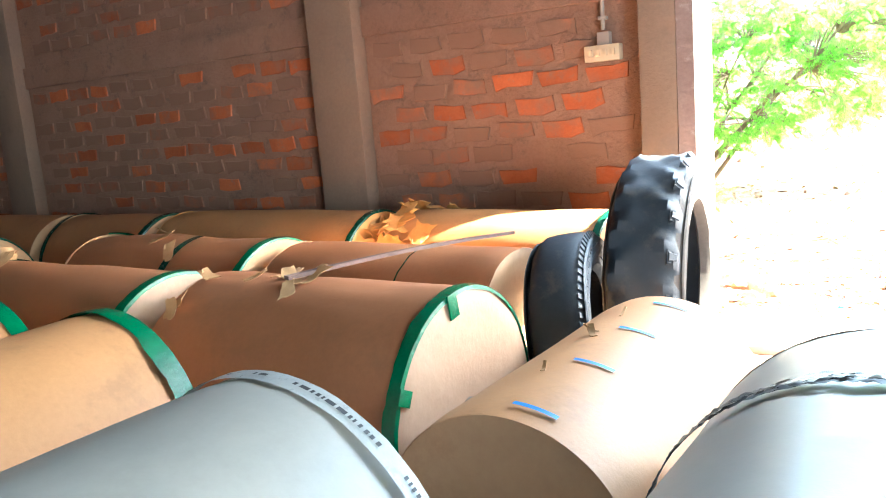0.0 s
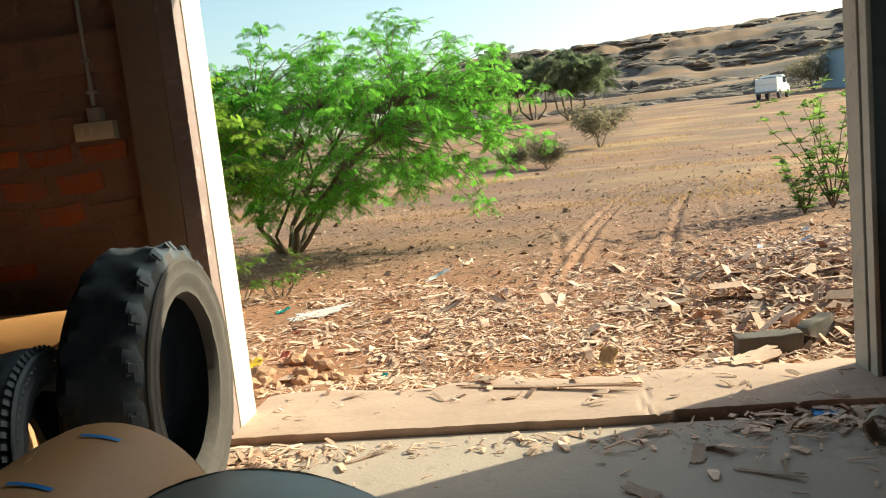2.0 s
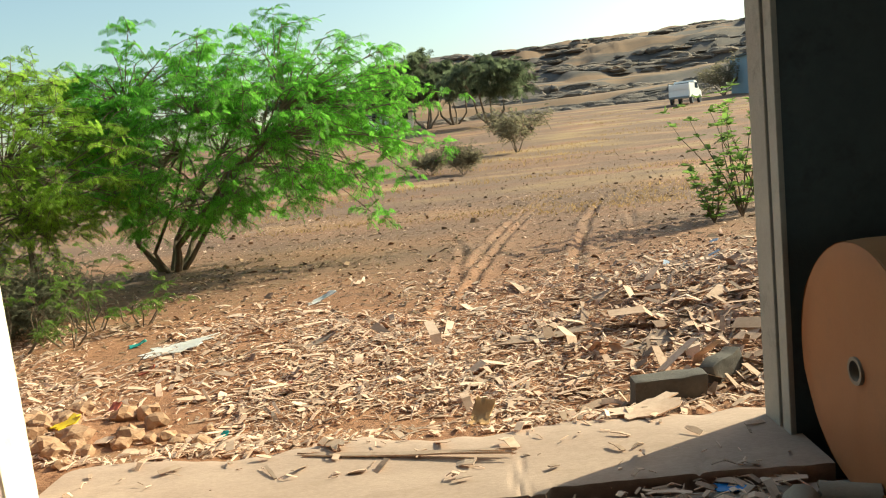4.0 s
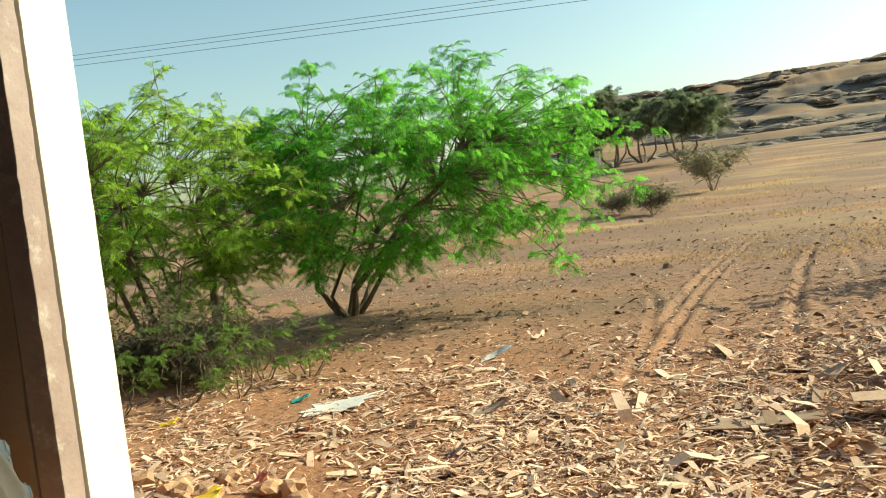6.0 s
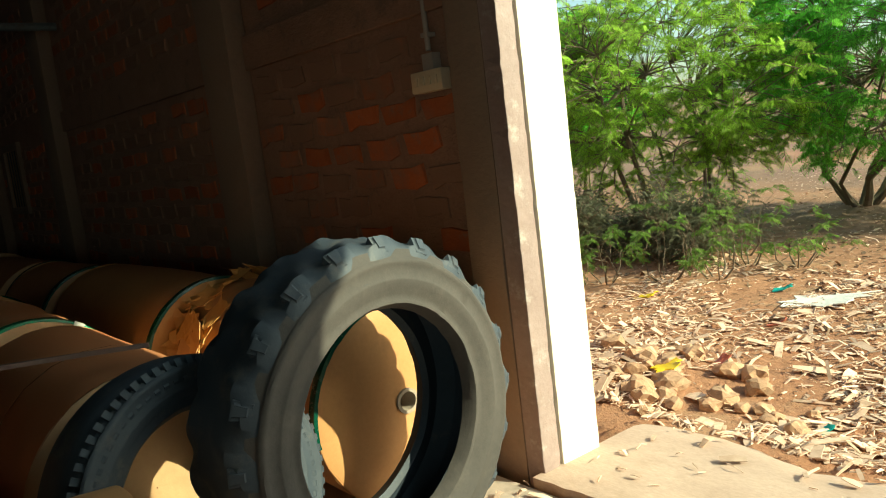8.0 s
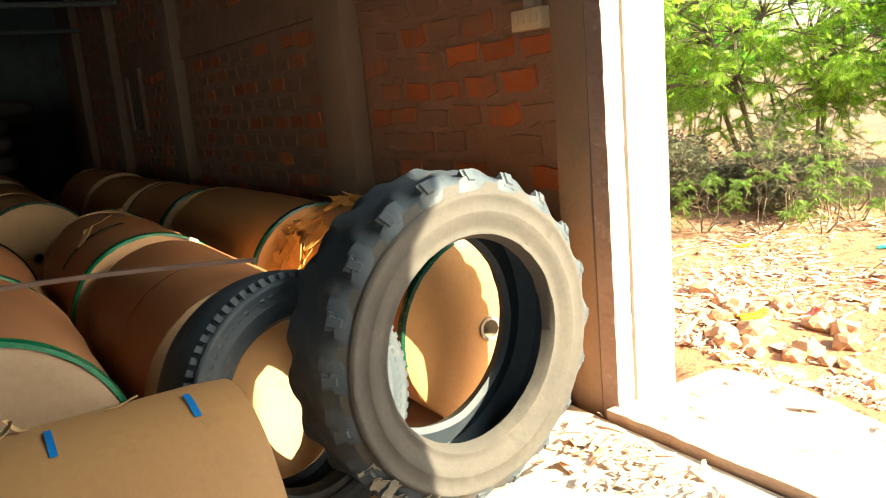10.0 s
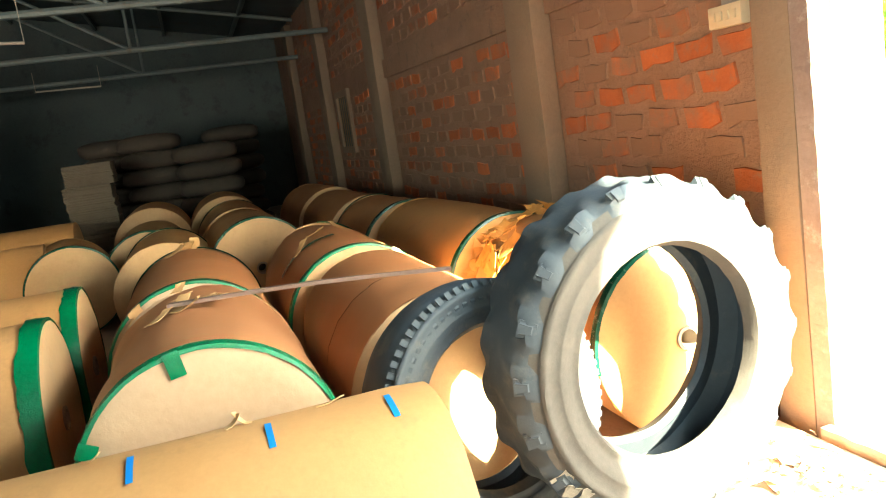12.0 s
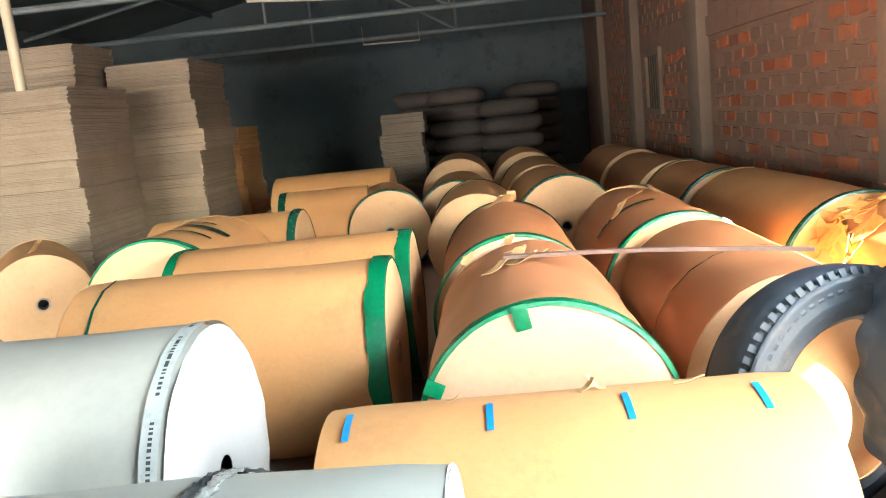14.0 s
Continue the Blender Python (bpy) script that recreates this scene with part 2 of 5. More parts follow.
def part(name, bm, material, parent=None, label="", smooth=True):
    ob = new(name, finish(bm, smooth) if isinstance(bm, bmesh.types.BMesh) else bm)
    if material:
        ob.data.materials.append(material)
    ob.parent = parent
    return tagged(ob, label) if label else ob


def thing(name, label, category, m, group="", kind=""):
    ob = new(name)
    ob.empty_display_size = 0.1
    ob.matrix_basis = m
    return tagged(ob, label, category, group, kind)


def box(bm, x0, x1, y0, y1, z0, z1, bevel=0.0, m=None):
    r = bmesh.ops.create_cube(bm, size=1, matrix=Matrix.Translation(((x0 + x1) / 2, (y0 + y1) / 2, (z0 + z1) / 2)) @ Matrix.Diagonal((x1 - x0, y1 - y0, z1 - z0, 1)))
    vs = r["verts"]
    if bevel:
        es = list({e for v in vs for e in v.link_edges})
        g = bmesh.ops.bevel(bm, geom=es, offset=bevel, segments=2, affect="EDGES", profile=0.6)
        vs = list({v for f in g["faces"] for v in f.verts} | {v for v in vs if v.is_valid})
    if m is not None:
        bmesh.ops.transform(bm, matrix=m, verts=vs)
    return vs


def tube(bm, pts, radii, sides=8, caps=True):
    """A tapered tube along points."""
    rings = []
    for i, p in enumerate(pts):
        p = Vector(p)
        d = (Vector(pts[min(i + 1, len(pts) - 1)]) - Vector(pts[max(i - 1, 0)])).normalized()
        q = d.to_track_quat("Z", "Y")
        r = radii[i] if hasattr(radii, "__len__") else radii
        rings.append([bm.verts.new(p + q @ Vector((r * math.cos(2 * math.pi * k / sides), r * math.sin(2 * math.pi * k / sides), 0))) for k in range(sides)])
    for a, b in zip(rings, rings[1:]):
        for k in range(sides):
            bm.faces.new((a[k], a[(k + 1) % sides], b[(k + 1) % sides], b[k]))
    if caps:
        bm.faces.new(rings[0][::-1])
        bm.faces.new(rings[-1])


def lathe(bm, profile, seg=48, wob=None, a0=0.0, a1=2 * math.pi, closed=True):
    """Turns (x, r) points round the local X axis."""
    rings = []
    full = abs(a1 - a0 - 2 * math.pi) < 1e-6
    count = seg if full else seg + 1
    for i, (x, r) in enumerate(profile):
        ring = []
        for k in range(count):
            a = a0 + (a1 - a0) * k / seg
            dx, dr = wob(x, r, a, i) if wob else (0, 0)
            ring.append(bm.verts.new((x + dx, (r + dr) * math.cos(a), (r + dr) * math.sin(a))))
        rings.append(ring)
    pairs = list(zip(rings, rings[1:])) + ([(rings[-1], rings[0])] if closed else [])
    for a, b in pairs:
        for k in range(seg):
            k2 = (k + 1) % count
            bm.faces.new((a[k], a[k2], b[k2], b[k]))


def shift(bm, m):
    bmesh.ops.transform(bm, matrix=m, verts=bm.verts)


def sheet(bm, cx, cy, cz, lx, ly, m, curl=0.0, seed=0, n=4, th=0.002):
    """A thin, curled, ragged sheet with thickness."""
    rd = random.Random(seed)
    rows = []
    for side in (0, 1):
        g = []
        for i in range(n + 1):
            row = []
            for j in range(n + 1):
                u, v = i / n - 0.5, j / n - 0.5
                rag = 1 + 0.55 * (noise.noise((u * 7 + seed, v * 7, 3)))
                z = curl * lx * (u + 0.5) ** 2 + 0.25 * curl * ly * noise.noise((u * 4, v * 4, seed)) - side * th
                row.append(bm.verts.new(m @ Vector((cx + u * lx * rag, cy + v * ly * rag, cz + z))))
            g.append(row)
        rows.append(g)
    for i in range(n):
        for j in range(n):
            a = rows[0]
            bm.faces.new((a[i][j], a[i + 1][j], a[i + 1][j + 1], a[i][j + 1]))
            a = rows[1]
            bm.faces.new((a[i][j], a[i][j + 1], a[i + 1][j + 1], a[i + 1][j]))
    edge = [(i, 0) for i in range(n)] + [(n, j) for j in range(n)] + [(i, n) for i in range(n, 0, -1)] + [(0, j) for j in range(n, 0, -1)]
    for p, q in zip(edge, edge[1:] + edge[:1]):
        bm.faces.new((rows[0][p[0]][p[1]], rows[0][q[0]][q[1]], rows[1][q[0]][q[1]], rows[1][p[0]][p[1]]))


def smooth(a, b, v):
    t = min(1, max(0, (v - a) / (b - a)))
    return t * t * (3 - 2 * t)


# ---- the building ----
WALL_Y, PILLAR_Y, OUT_Y = 4.27, 4.15, 4.515
DOOR_L, DOOR_R, DOOR_H = -0.45, 2.47, 2.37
X0, X1, Y0, ROOF = -15.0, 6.0, -5.5, 3.3


def block(name, x0, x1, y0, y1, z0, z1, material, label="", kind="structure", bevel=0.0, parent=None, category=""):
    bm = bmesh.new()
    box(bm, x0, x1, y0, y1, z0, z1, bevel)
    ob = part(name, bm, material, parent, label, smooth=False)
    if not parent:
        tagged(ob, label, category, kind=kind)
    return ob


block("floor", X0, X1, Y0, 4.10, -0.15, 0, FLOOR, "grey concrete warehouse floor, dusty and cracked", category="floor")
brick_wall = block("wall_front_left", X0, DOOR_L - 0.09, WALL_Y, OUT_Y, -0.15, ROOF + 0.2, MORTAR, "rough red brick wall with thick smeared mortar", category="wall")
block("wall_front_right", DOOR_R, X1, 4.42, 4.64, -0.15, ROOF + 0.2, SHADEWALL, "plastered wall beside the opening, coloured dark for missing light", category="wall")
block("wall_front_lintel", DOOR_L - 0.09, DOOR_R, 4.30, OUT_Y, DOOR_H, ROOF + 0.2, CEMENT, "plain cement lintel above the wide opening", category="wall")
block("wall_back", X0, X1, Y0 - 0.23, Y0, -0.15, ROOF + 1.2, SHADEWALL, "dark plastered warehouse wall", category="wall")
block("wall_far", X0 - 0.23, X0, Y0 - 0.23, OUT_Y, -0.15, ROOF + 1.2, SHADEWALL, "dark far end wall of the warehouse", category="wall")
# the gap in this end wall is assumed, out of view, to let light in
wall_end = block("wall_end", X1, X1 + 0.23, -0.9, 4.42, -0.15, ROOF + 1.2, SHADEWALL, "dark end wall of the warehouse beside an assumed, unseen opening", category="wall")
block("wall_end_corner", X1, X1 + 0.23, Y0, -4.2, -0.15, ROOF + 1.2, SHADEWALL, "dark end wall of the warehouse beside an assumed, unseen opening", category="wall")
block("wall_end_lintel", X1, X1 + 0.23, -4.2, -0.9, 2.4, ROOF + 1.2, SHADEWALL, "dark end wall above the assumed, unseen opening", category="wall")
# added fill lamp in the assumed gap, brightens faces turned to +X
end_fill_light = new("end_fill_light", bpy.data.lights.new("end_fill_light", "AREA"))
end_fill_light.data.shape, end_fill_light.data.size, end_fill_light.data.size_y = "RECTANGLE", 3.1, 2.3
end_fill_light.data.energy, end_fill_light.data.color = 24, (0.80, 0.91, 1.0)
end_fill_light.matrix_world = look((X1 + 0.1, -2.55, 1.2), (0, -2.55, 1.2))

# added bluish fill lamp under the opening's head, out of view, on top of the sky
lintel_fill_light = new("lintel_fill_light", bpy.data.lights.new("lintel_fill_light", "AREA"))
lintel_fill_light.data.shape, lintel_fill_light.data.size, lintel_fill_light.data.size_y = "RECTANGLE", 2.7, 0.45
lintel_fill_light.data.energy, lintel_fill_light.data.color = 9.5, (0.62, 0.82, 1.0)
lintel_fill_light.matrix_world = look((1.0, 4.46, 2.28), (0.4, 2.3, 0.8))

# corrugated roof, rising from the front wall
bm = bmesh.new()
cols = 180
prev = None
for i in range(cols + 1):
    x = X0 - 0.3 + (X1 - X0 + 0.6) * i / cols
    dz = 0.03 * (i % 2)
    cur = [bm.verts.new((x, y, z + dz)) for y, z in ((5.0, 3.15), (-0.6, 4.2), (Y0 - 0.3, 3.3))]
    cur += [bm.verts.new((x, y, z + dz + 0.012)) for y, z in ((5.0, 3.15), (-0.6, 4.2), (Y0 - 0.3, 3.3))]
    if prev:
        for a, b in ((0, 1), (1, 2), (4, 3), (5, 4)):
            bm.faces.new((prev[a], cur[a], cur[b], prev[b]))
    prev = cur
tagged(part("ceiling", bm, TIN, None, "dark corrugated tin roof sheets", smooth=False), category="ceiling", kind="structure")

def pillar(x0, x1, y0=PILLAR_Y, y1=WALL_Y - 0.003, z1=3.2):
    bm = bmesh.new()
    box(bm, x0, x1, y0, y1, -0.1, z1, 0.012)
    bmesh.ops.subdivide_edges(bm, edges=[e for e in bm.edges if e.calc_length() > 1], cuts=14, use_grid_fill=True)
    for v in bm.verts:
        w = noise.noise(v.co * 3) * 0.008
        v.co.x += w
        v.co.y += noise.noise(v.co * 4 + Vector((9, 2, 1))) * 0.005
    return tagged(part("pillar", bm, CEMENT, None, "rough cement-plastered pillar on the brick wall"), category="pillar", kind="structure")


for x0, x1 in ((-2.86, -2.49), (-6.7, -6.3), (-9.9, -9.5), (-12.8, -12.4)):
    pillar(x0, x1)
pillar(-0.72, DOOR_L - 0.087, PILLAR_Y, WALL_Y - 0.003)

# left reveal: worn pink inner strip, dark shutter groove, cream outer strip
def jamb_strip(name, y0, y1, material, label, chips, seed):
    """An upright strip of painted plaster with chipped long edges."""
    bm = bmesh.new()
    box(bm, DOOR_L - 0.085, DOOR_L, y0, y1, -0.1, DOOR_H, 0.004)
    bmesh.ops.subdivide_edges(bm, edges=[e for e in bm.edges if e.calc_length() > 1], cuts=90)
    for v in bm.verts:
        if v.co.x > DOOR_L - 0.02:
            e = noise.noise((v.co.z * 16, y0 * 40, seed)) + 0.5 * noise.noise((v.co.z * 43, y0, seed))
            v.co.y += chips * e * (1 if v.co.y < (y0 + y1) / 2 else -0.6)
            v.co.x -= chips * 0.5 * max(0, e)
    tagged(part(name, bm, material, None, label, smooth=False), category="door frame", kind="structure")


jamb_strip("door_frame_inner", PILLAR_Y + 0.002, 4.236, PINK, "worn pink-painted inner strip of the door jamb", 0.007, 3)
# groove filled with near-black material, painting the shade inside it
block("door_frame_groove", DOOR_L - 0.08, DOOR_L - 0.018, 4.2365, 4.2515, -0.1, DOOR_H, RUBBER, "shutter groove in the door jamb, its shade painted near-black", category="door frame")
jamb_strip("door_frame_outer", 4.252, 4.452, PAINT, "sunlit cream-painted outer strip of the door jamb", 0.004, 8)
block("door_frame_right_outer", DOOR_R - 0.03, DOOR_R - 0.002, 4.50, 4.65, 0, DOOR_H + 0.3, CEMENT_GREY, "grey cement jamb of the wide opening", category="door frame", bevel=0.005)
block("door_frame_right_inner", DOOR_R - 0.024, DOOR_R - 0.002, 4.412, 4.485, 0, DOOR_H + 0.3, CEMENT_GREY, "grey inner strip of the door jamb with a dark groove", category="door frame", bevel=0.004)
block("trim_band", -2.49, -0.72, WALL_Y - 0.035, WALL_Y - 0.002, 1.74, 1.92, MORTAR, "cement tie band along the brick wall", category="trim", bevel=0.006)
block("trim_band_left", -6.3, -2.86, WALL_Y - 0.035, WALL_Y - 0.002, 1.74, 1.92, MORTAR, "cement tie band along the brick wall", category="trim", bevel=0.006)

# raised, dusty threshold with a chipped inner lip
bm = bmesh.new()
nx, ny = 260, 14
grid = []
for i in range(nx + 1):
    row = []
    for j in range(ny + 1):
        x = DOOR_L - 0.02 + (DOOR_R - DOOR_L + 0.04) * i / nx
        y0 = 4.11 + 0.05 * smooth(1.50, 1.53, x) + 0.015 * noise.noise((x * 2.2, 0, 5)) + 0.008 * noise.noise((x * 14, 0, 8))
        y = y0 + (4.92 + 0.12 * noise.noise((x * 2, 4, 1)) + 0.06 * noise.noise((x * 7, 4, 3)) - y0) * j / ny
        z = 0.040 - (0.003 if j == 0 else 0) + 0.003 * noise.noise((x * 4, y * 4, 2)) - 0.14 * max(0, (j / ny - 0.7) / 0.3) ** 2
        for cx, y1 in ((1.42, 4.40), (2.05, 4.32)):
            if y < y1:
                z -= 0.010 * math.exp(-((x - cx - 0.06 * noise.noise((y * 9, cx, 0)) - 0.12 * (y - 4.1)) / 0.008) ** 2)
        row.append(bm.verts.new((x, y, z)))
    grid.append(row)
for i in range(nx):
    for j in range(ny):
        bm.faces.new((grid[i][j], grid[i + 1][j], grid[i + 1][j + 1], grid[i][j + 1]))
low = [bm.verts.new((r[0].co.x, r[0].co.y + 0.004, -0.1)) for r in grid]
for i in range(nx):
    bm.faces.new((low[i], low[i + 1], grid[i + 1][0], grid[i][0]))
tagged(part("door_sill", bm, SILL, None, "dusty raised concrete threshold with a chipped edge"), category="door sill", kind="structure")


# ---- paper rolls ----
def ring_tape(r, x, width, side, seed, a0=0.0, a1=2 * math.pi, onto=0.006):
    """Tape folded over a roll's edge at x: width on the wrap, onto on the end face; side is +1 or -1."""
    bm = bmesh.new()
    rd = random.Random(seed)
    ph = rd.random() * 50
    seg = max(8, int(112 * (a1 - a0) / (2 * math.pi)))
    prof = [(x - side * width, r + 0.0012), (x - side * width * 0.5, r + 0.0016), (x + side * 0.001, r - 0.002), (x + side * 0.0045, r - 0.008 - onto)]
    def wob(px, pr, a, i):
        e = noise.noise((a * 3, ph, i * 0.3))
        s = noise.noise((a * 14, ph, i * 5))
        if i == 0:
            return (-side * width * (0.22 * e + 0.12 * s), 0.001 * s)
        if i == 3:
            return (0, -onto * (0.5 * e + 0.4 * s))
        return (0, 0.0012 * s)
    lathe(bm, prof, seg, wob, a0, a1, closed=False)
    shift(bm, Matrix.Translation((0, 0, r)))
    return bm


def paper_roll(x, y, r, length, ang, label, wrap=KRAFT, end=KRAFT_END, front=None, back=None, tabs=(), core=True, seed=0, marks=(), tears=(), dents=0.010, group="paper rolls on the floor"):
    """A roll on the floor: local X is its axis, the front end at the origin and the body behind it."""
    root = thing("paper_roll", label, "paper roll", pose(x, y, 0, 0, 0, ang), group)
    bm = bmesh.new()
    n = max(10, int(length / 0.08))
    prof = [(-length * i / n, r) for i in range(n + 1)]
    def wob(px, pr, a, i):
        p = (px * 3 + seed * 7.3, math.cos(a) * 1.5, math.sin(a) * 1.5)
        q = (px * 2 + seed, math.cos(a) * 7, math.sin(a) * 7)
        return 0, -dents * 0.6 + dents * noise.noise(p) + dents * 0.35 * noise.noise(q) - (0.006 if i in (0, n) else 0)
    lathe(bm, prof, 72, wob, closed=False)
    shift(bm, Matrix.Translation((0, 0, r)))
    part("wrap", bm, wrap, root)
    for s, px in ((1, 0.0), (-1, -length)):
        bm = bmesh.new()
        rc = 0.045
        prof = [(px - s * 0.004, r - 0.008), (px, r - 0.016), (px + s * 0.003, r * 0.8), (px + s * 0.001, r * 0.45), (px - s * 0.002, rc + 0.03), (px - s * 0.003, rc if core is not None else 0.002)]
        def wob2(qx, qr, a, i):
            return s * 0.006 * noise.noise((qr * 9 * math.cos(a) + seed, qr * 9 * math.sin(a), s)), 0
        lathe(bm, prof, 48, wob2, closed=False)
        shift(bm, Matrix.Translation((0, 0, r)))
        cover = part("end_cover", bm, end, root)
        if core:
            bm = bmesh.new()
            lathe(bm, [(px - s * 0.12, rc - 0.012), (px + s * 0.006, rc - 0.012), (px + s * 0.006, rc), (px - s * 0.12, rc)], 24)
            shift(bm, Matrix.Translation((0, 0, r)))
            part("core_tube", bm, CORE, cover, "grey board core tube")
            # near-black disc stands for the shade deep in the tube
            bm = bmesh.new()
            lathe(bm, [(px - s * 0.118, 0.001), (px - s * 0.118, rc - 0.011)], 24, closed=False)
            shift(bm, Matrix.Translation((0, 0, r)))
            part("core_plug", bm, INK_SHADE, cover, "near-black disc painting the shade in the core's hollow")
    for spec, s, px in ((front, 1, 0.0), (back, -1, -length)):
        if spec:
            m_, w_ = spec[:2]
            a0, a1 = spec[2:] if len(spec) > 2 else (0, 2 * math.pi)
            part("edge_tape", ring_tape(r, px, w_, s, seed + s, a0, a1), m_, root, "glossy packing tape folded over the roll's edge")
    for a, ln, m_ in tabs:
        bm = bmesh.new()
        box(bm, 0.004, 0.010, -0.022, 0.022, r - ln, r + 0.003, 0.001)
        shift(bm, Matrix.Translation((0, 0, r)) @ Matrix.Rotation(a, 4, "X"))
        part("tape_tab", bm, m_, root, "short strip of tape")
    for px, a0, a1, m_, w_ in marks:
        bm = bmesh.new()
        lathe(bm, [(px - w_ / 2, r + 0.002), (px + w_ / 2, r + 0.0025)], 10, None, a0, a1, closed=False)
        shift(bm, Matrix.Translation((0, 0, r)))
        part("tape_strip", bm, m_, root)
    for k, (px, a, lx, ly, curl, yaw) in enumerate(tears):
        bm = bmesh.new()
        m = Matrix.Translation((px, 0, r)) @ Matrix.Rotation(a, 4, "X") @ Matrix.Translation((0, 0, r - 0.001)) @ Matrix.Rotation(yaw, 4, "Z")
        sheet(bm, 0, 0, 0.002, lx, ly, m, curl, seed * 3 + k)
        part("torn_flap", bm, TORN, root, "torn curled flap of wrapping paper")
    return root


PI = math.pi
TWO = 2 * PI
# angles round the axis: 0 is local +Y, PI/2 is up
# first row, behind the small tan roll
paper_roll(-0.55, 2.16, 0.375, 1.06, 0, "pinkish kraft paper roll with green edge tape and a torn top", wrap=KRAFT_PINK, end=END_PALE, front=(TAPE, 0.036, -0.2, 3.6), back=None, seed=1,
           tabs=((0.18, 0.07, TAPE), (1.12, 0.05, TAPE)), tears=((-0.62, 0.12, 0.10, 0.05, 0.35, 2.6), (-0.55, 0.05, 0.08, 0.05, 0.45, 1.2), (-0.66, -0.2, 0.12, 0.05, 0.3, 0.3), (-0.98, 0.6, 0.07, 0.05, 0.5, 0.3), (-1.0, 0.68, 0.06, 0.04, 0.5, 1.8), (-0.70, -0.05, 0.11, 0.035, 0.15, 1.4), (-0.58, 0.3, 0.08, 0.04, 0.2, 2.2), (-0.80, 0.1, 0.08, 0.035, 0.25, 0.9), (-1.02, 0.15, 0.08, 0.04, 0.25, 2.8)), dents=0.014)
paper_roll(-1.78, 2.13, 0.372, 1.3, 0, "tan kraft paper roll with a ripped wrapper on top", wrap=KRAFT_PINK, end=END_PALE, front=(TAPE, 0.04), back=(TAPE_DARK, 0.04), seed=2,
           tears=((-1.18, 0.0, 0.09, 0.06, 0.5, 0.4), (-1.12, 0.15, 0.12, 0.06, 0.35, 1.9), (-1.22, -0.1, 0.07, 0.05, 0.8, 2.9)))
paper_roll(-3.9, 1.95, 0.36, 1.1, 0, "tan kraft paper roll in the dim store", seed=31, back=(TAPE_DARK, 0.04))
paper_roll(-5.20, 1.78, 0.355, 1.2, 0, "tan kraft paper roll with thin green edge tape", front=(TAPE_DARK, 0.03), seed=3)
paper_roll(-6.9, 1.75, 0.40, 1.2, 0, "dim kraft paper roll far back in the store", seed=32)
# second row
paper_roll(-0.78, 2.93, 0.36, 1.15, 0, "tan kraft paper roll behind a leaning tyre", wrap=KRAFT_PINK, seed=4, marks=((-0.42, 0.6, 3.3, TAPE_DARK, 0.008),), front=None, core=None)
paper_roll(-2.03, 2.90, 0.367, 1.35, 0, "kraft paper roll with bright green taped edge and crumpled wrap", wrap=KRAFT_PINK, front=(TAPE, 0.04), back=(TAPE, 0.05, 0.6, 1.5), seed=5, dents=0.016,
           tabs=((-0.55, 0.10, CLEAR_TAPE),), tears=((-0.75, 0.2, 0.12, 0.06, 0.25, 0.7), (-0.55, 0.55, 0.10, 0.06, 0.3, 2.0), (-0.9, -0.2, 0.10, 0.06, 0.3, 4.0)), marks=((-0.52, 1.6, 2.6, TAPE_DARK, 0.05),))
paper_roll(-4.22, 2.60, 0.378, 1.2, 2, "tan kraft paper roll with green edge tape", front=(TAPE_DARK, 0.035), seed=6)
paper_roll(-5.5, 2.55, 0.378, 1.2, 0, "kraft paper roll far back in the store", front=None, back=(TAPE_DARK, 0.04), seed=7)
paper_roll(-6.9, 2.5, 0.40, 1.2, 0, "dim kraft paper roll far back in the store", seed=33)
# third row, along the brick wall
sunny_roll = paper_roll(-0.72, 3.79, 0.372, 1.22, 0, "kraft paper roll lit by the sun beside the wall", end=KRAFT, seed=8, front=(TAPE_DARK, 0.03, 1.0, 3.3))
torn_roll = paper_roll(-2.06, 3.71, 0.375, 1.6, 1, "kraft paper roll with green edge tape and crumpled orange end", front=(TAPE_DARK, 0.03), seed=9, end=ORANGE_PAPER)
paper_roll(-3.72, 3.62, 0.37, 1.0, 2, "red-brown kraft paper roll beside the brick wall", wrap=KRAFT_RED, back=(TAPE_DARK, 0.05), front=(TAPE_DARK, 0.04), seed=10)
paper_roll(-4.80, 3.55, 0.37, 1.3, 2, "red-brown kraft paper roll beside the brick wall", wrap=KRAFT_RED, back=None, seed=11)
paper_roll(-6.2, 3.5, 0.38, 1.3, 2, "red-brown kraft paper roll beside the brick wall", wrap=KRAFT_RED, seed=12)
# crossways rolls
paper_roll(-1.45, 1.64, 0.378, 1.2, 90, "tan kraft paper roll with broad green edge tape", front=(TAPE, 0.065), back=None, seed=13, marks=((-1.08, 0, 3.1, TAPE_DARK, 0.012),))
paper_roll(-2.22, 1.66, 0.372, 1.15, 90, "tan kraft paper roll with broad green edge tape", front=(TAPE, 0.06), back=(TAPE, 0.05), seed=14)
white_roll = paper_roll(-0.40, 1.29, 0.40, 1.25, 90, "white-wrapped paper roll with a printed label strip", wrap=WHITE_WRAP, end=WHITE_END, core=False, seed=15)
paper_roll(-0.145, 2.69, 0.315, 1.06, 90, "small tan kraft roll with short blue tape marks", seed=16, dents=0.004,
           marks=tuple((px, 1.60, 1.93, BLUE, 0.015) for px in (-0.115, -0.395, -0.69, -1.0)), tears=((-0.47, -0.12, 0.04, 0.02, 0.6, 0.5), (-0.45, -0.15, 0.035, 0.015, 0.8, 2.5), (-0.77, -0.1, 0.03, 0.01, 0.5, 0.2), (-0.24, -0.12, 0.06, 0.008, 0.2, 0.1)))
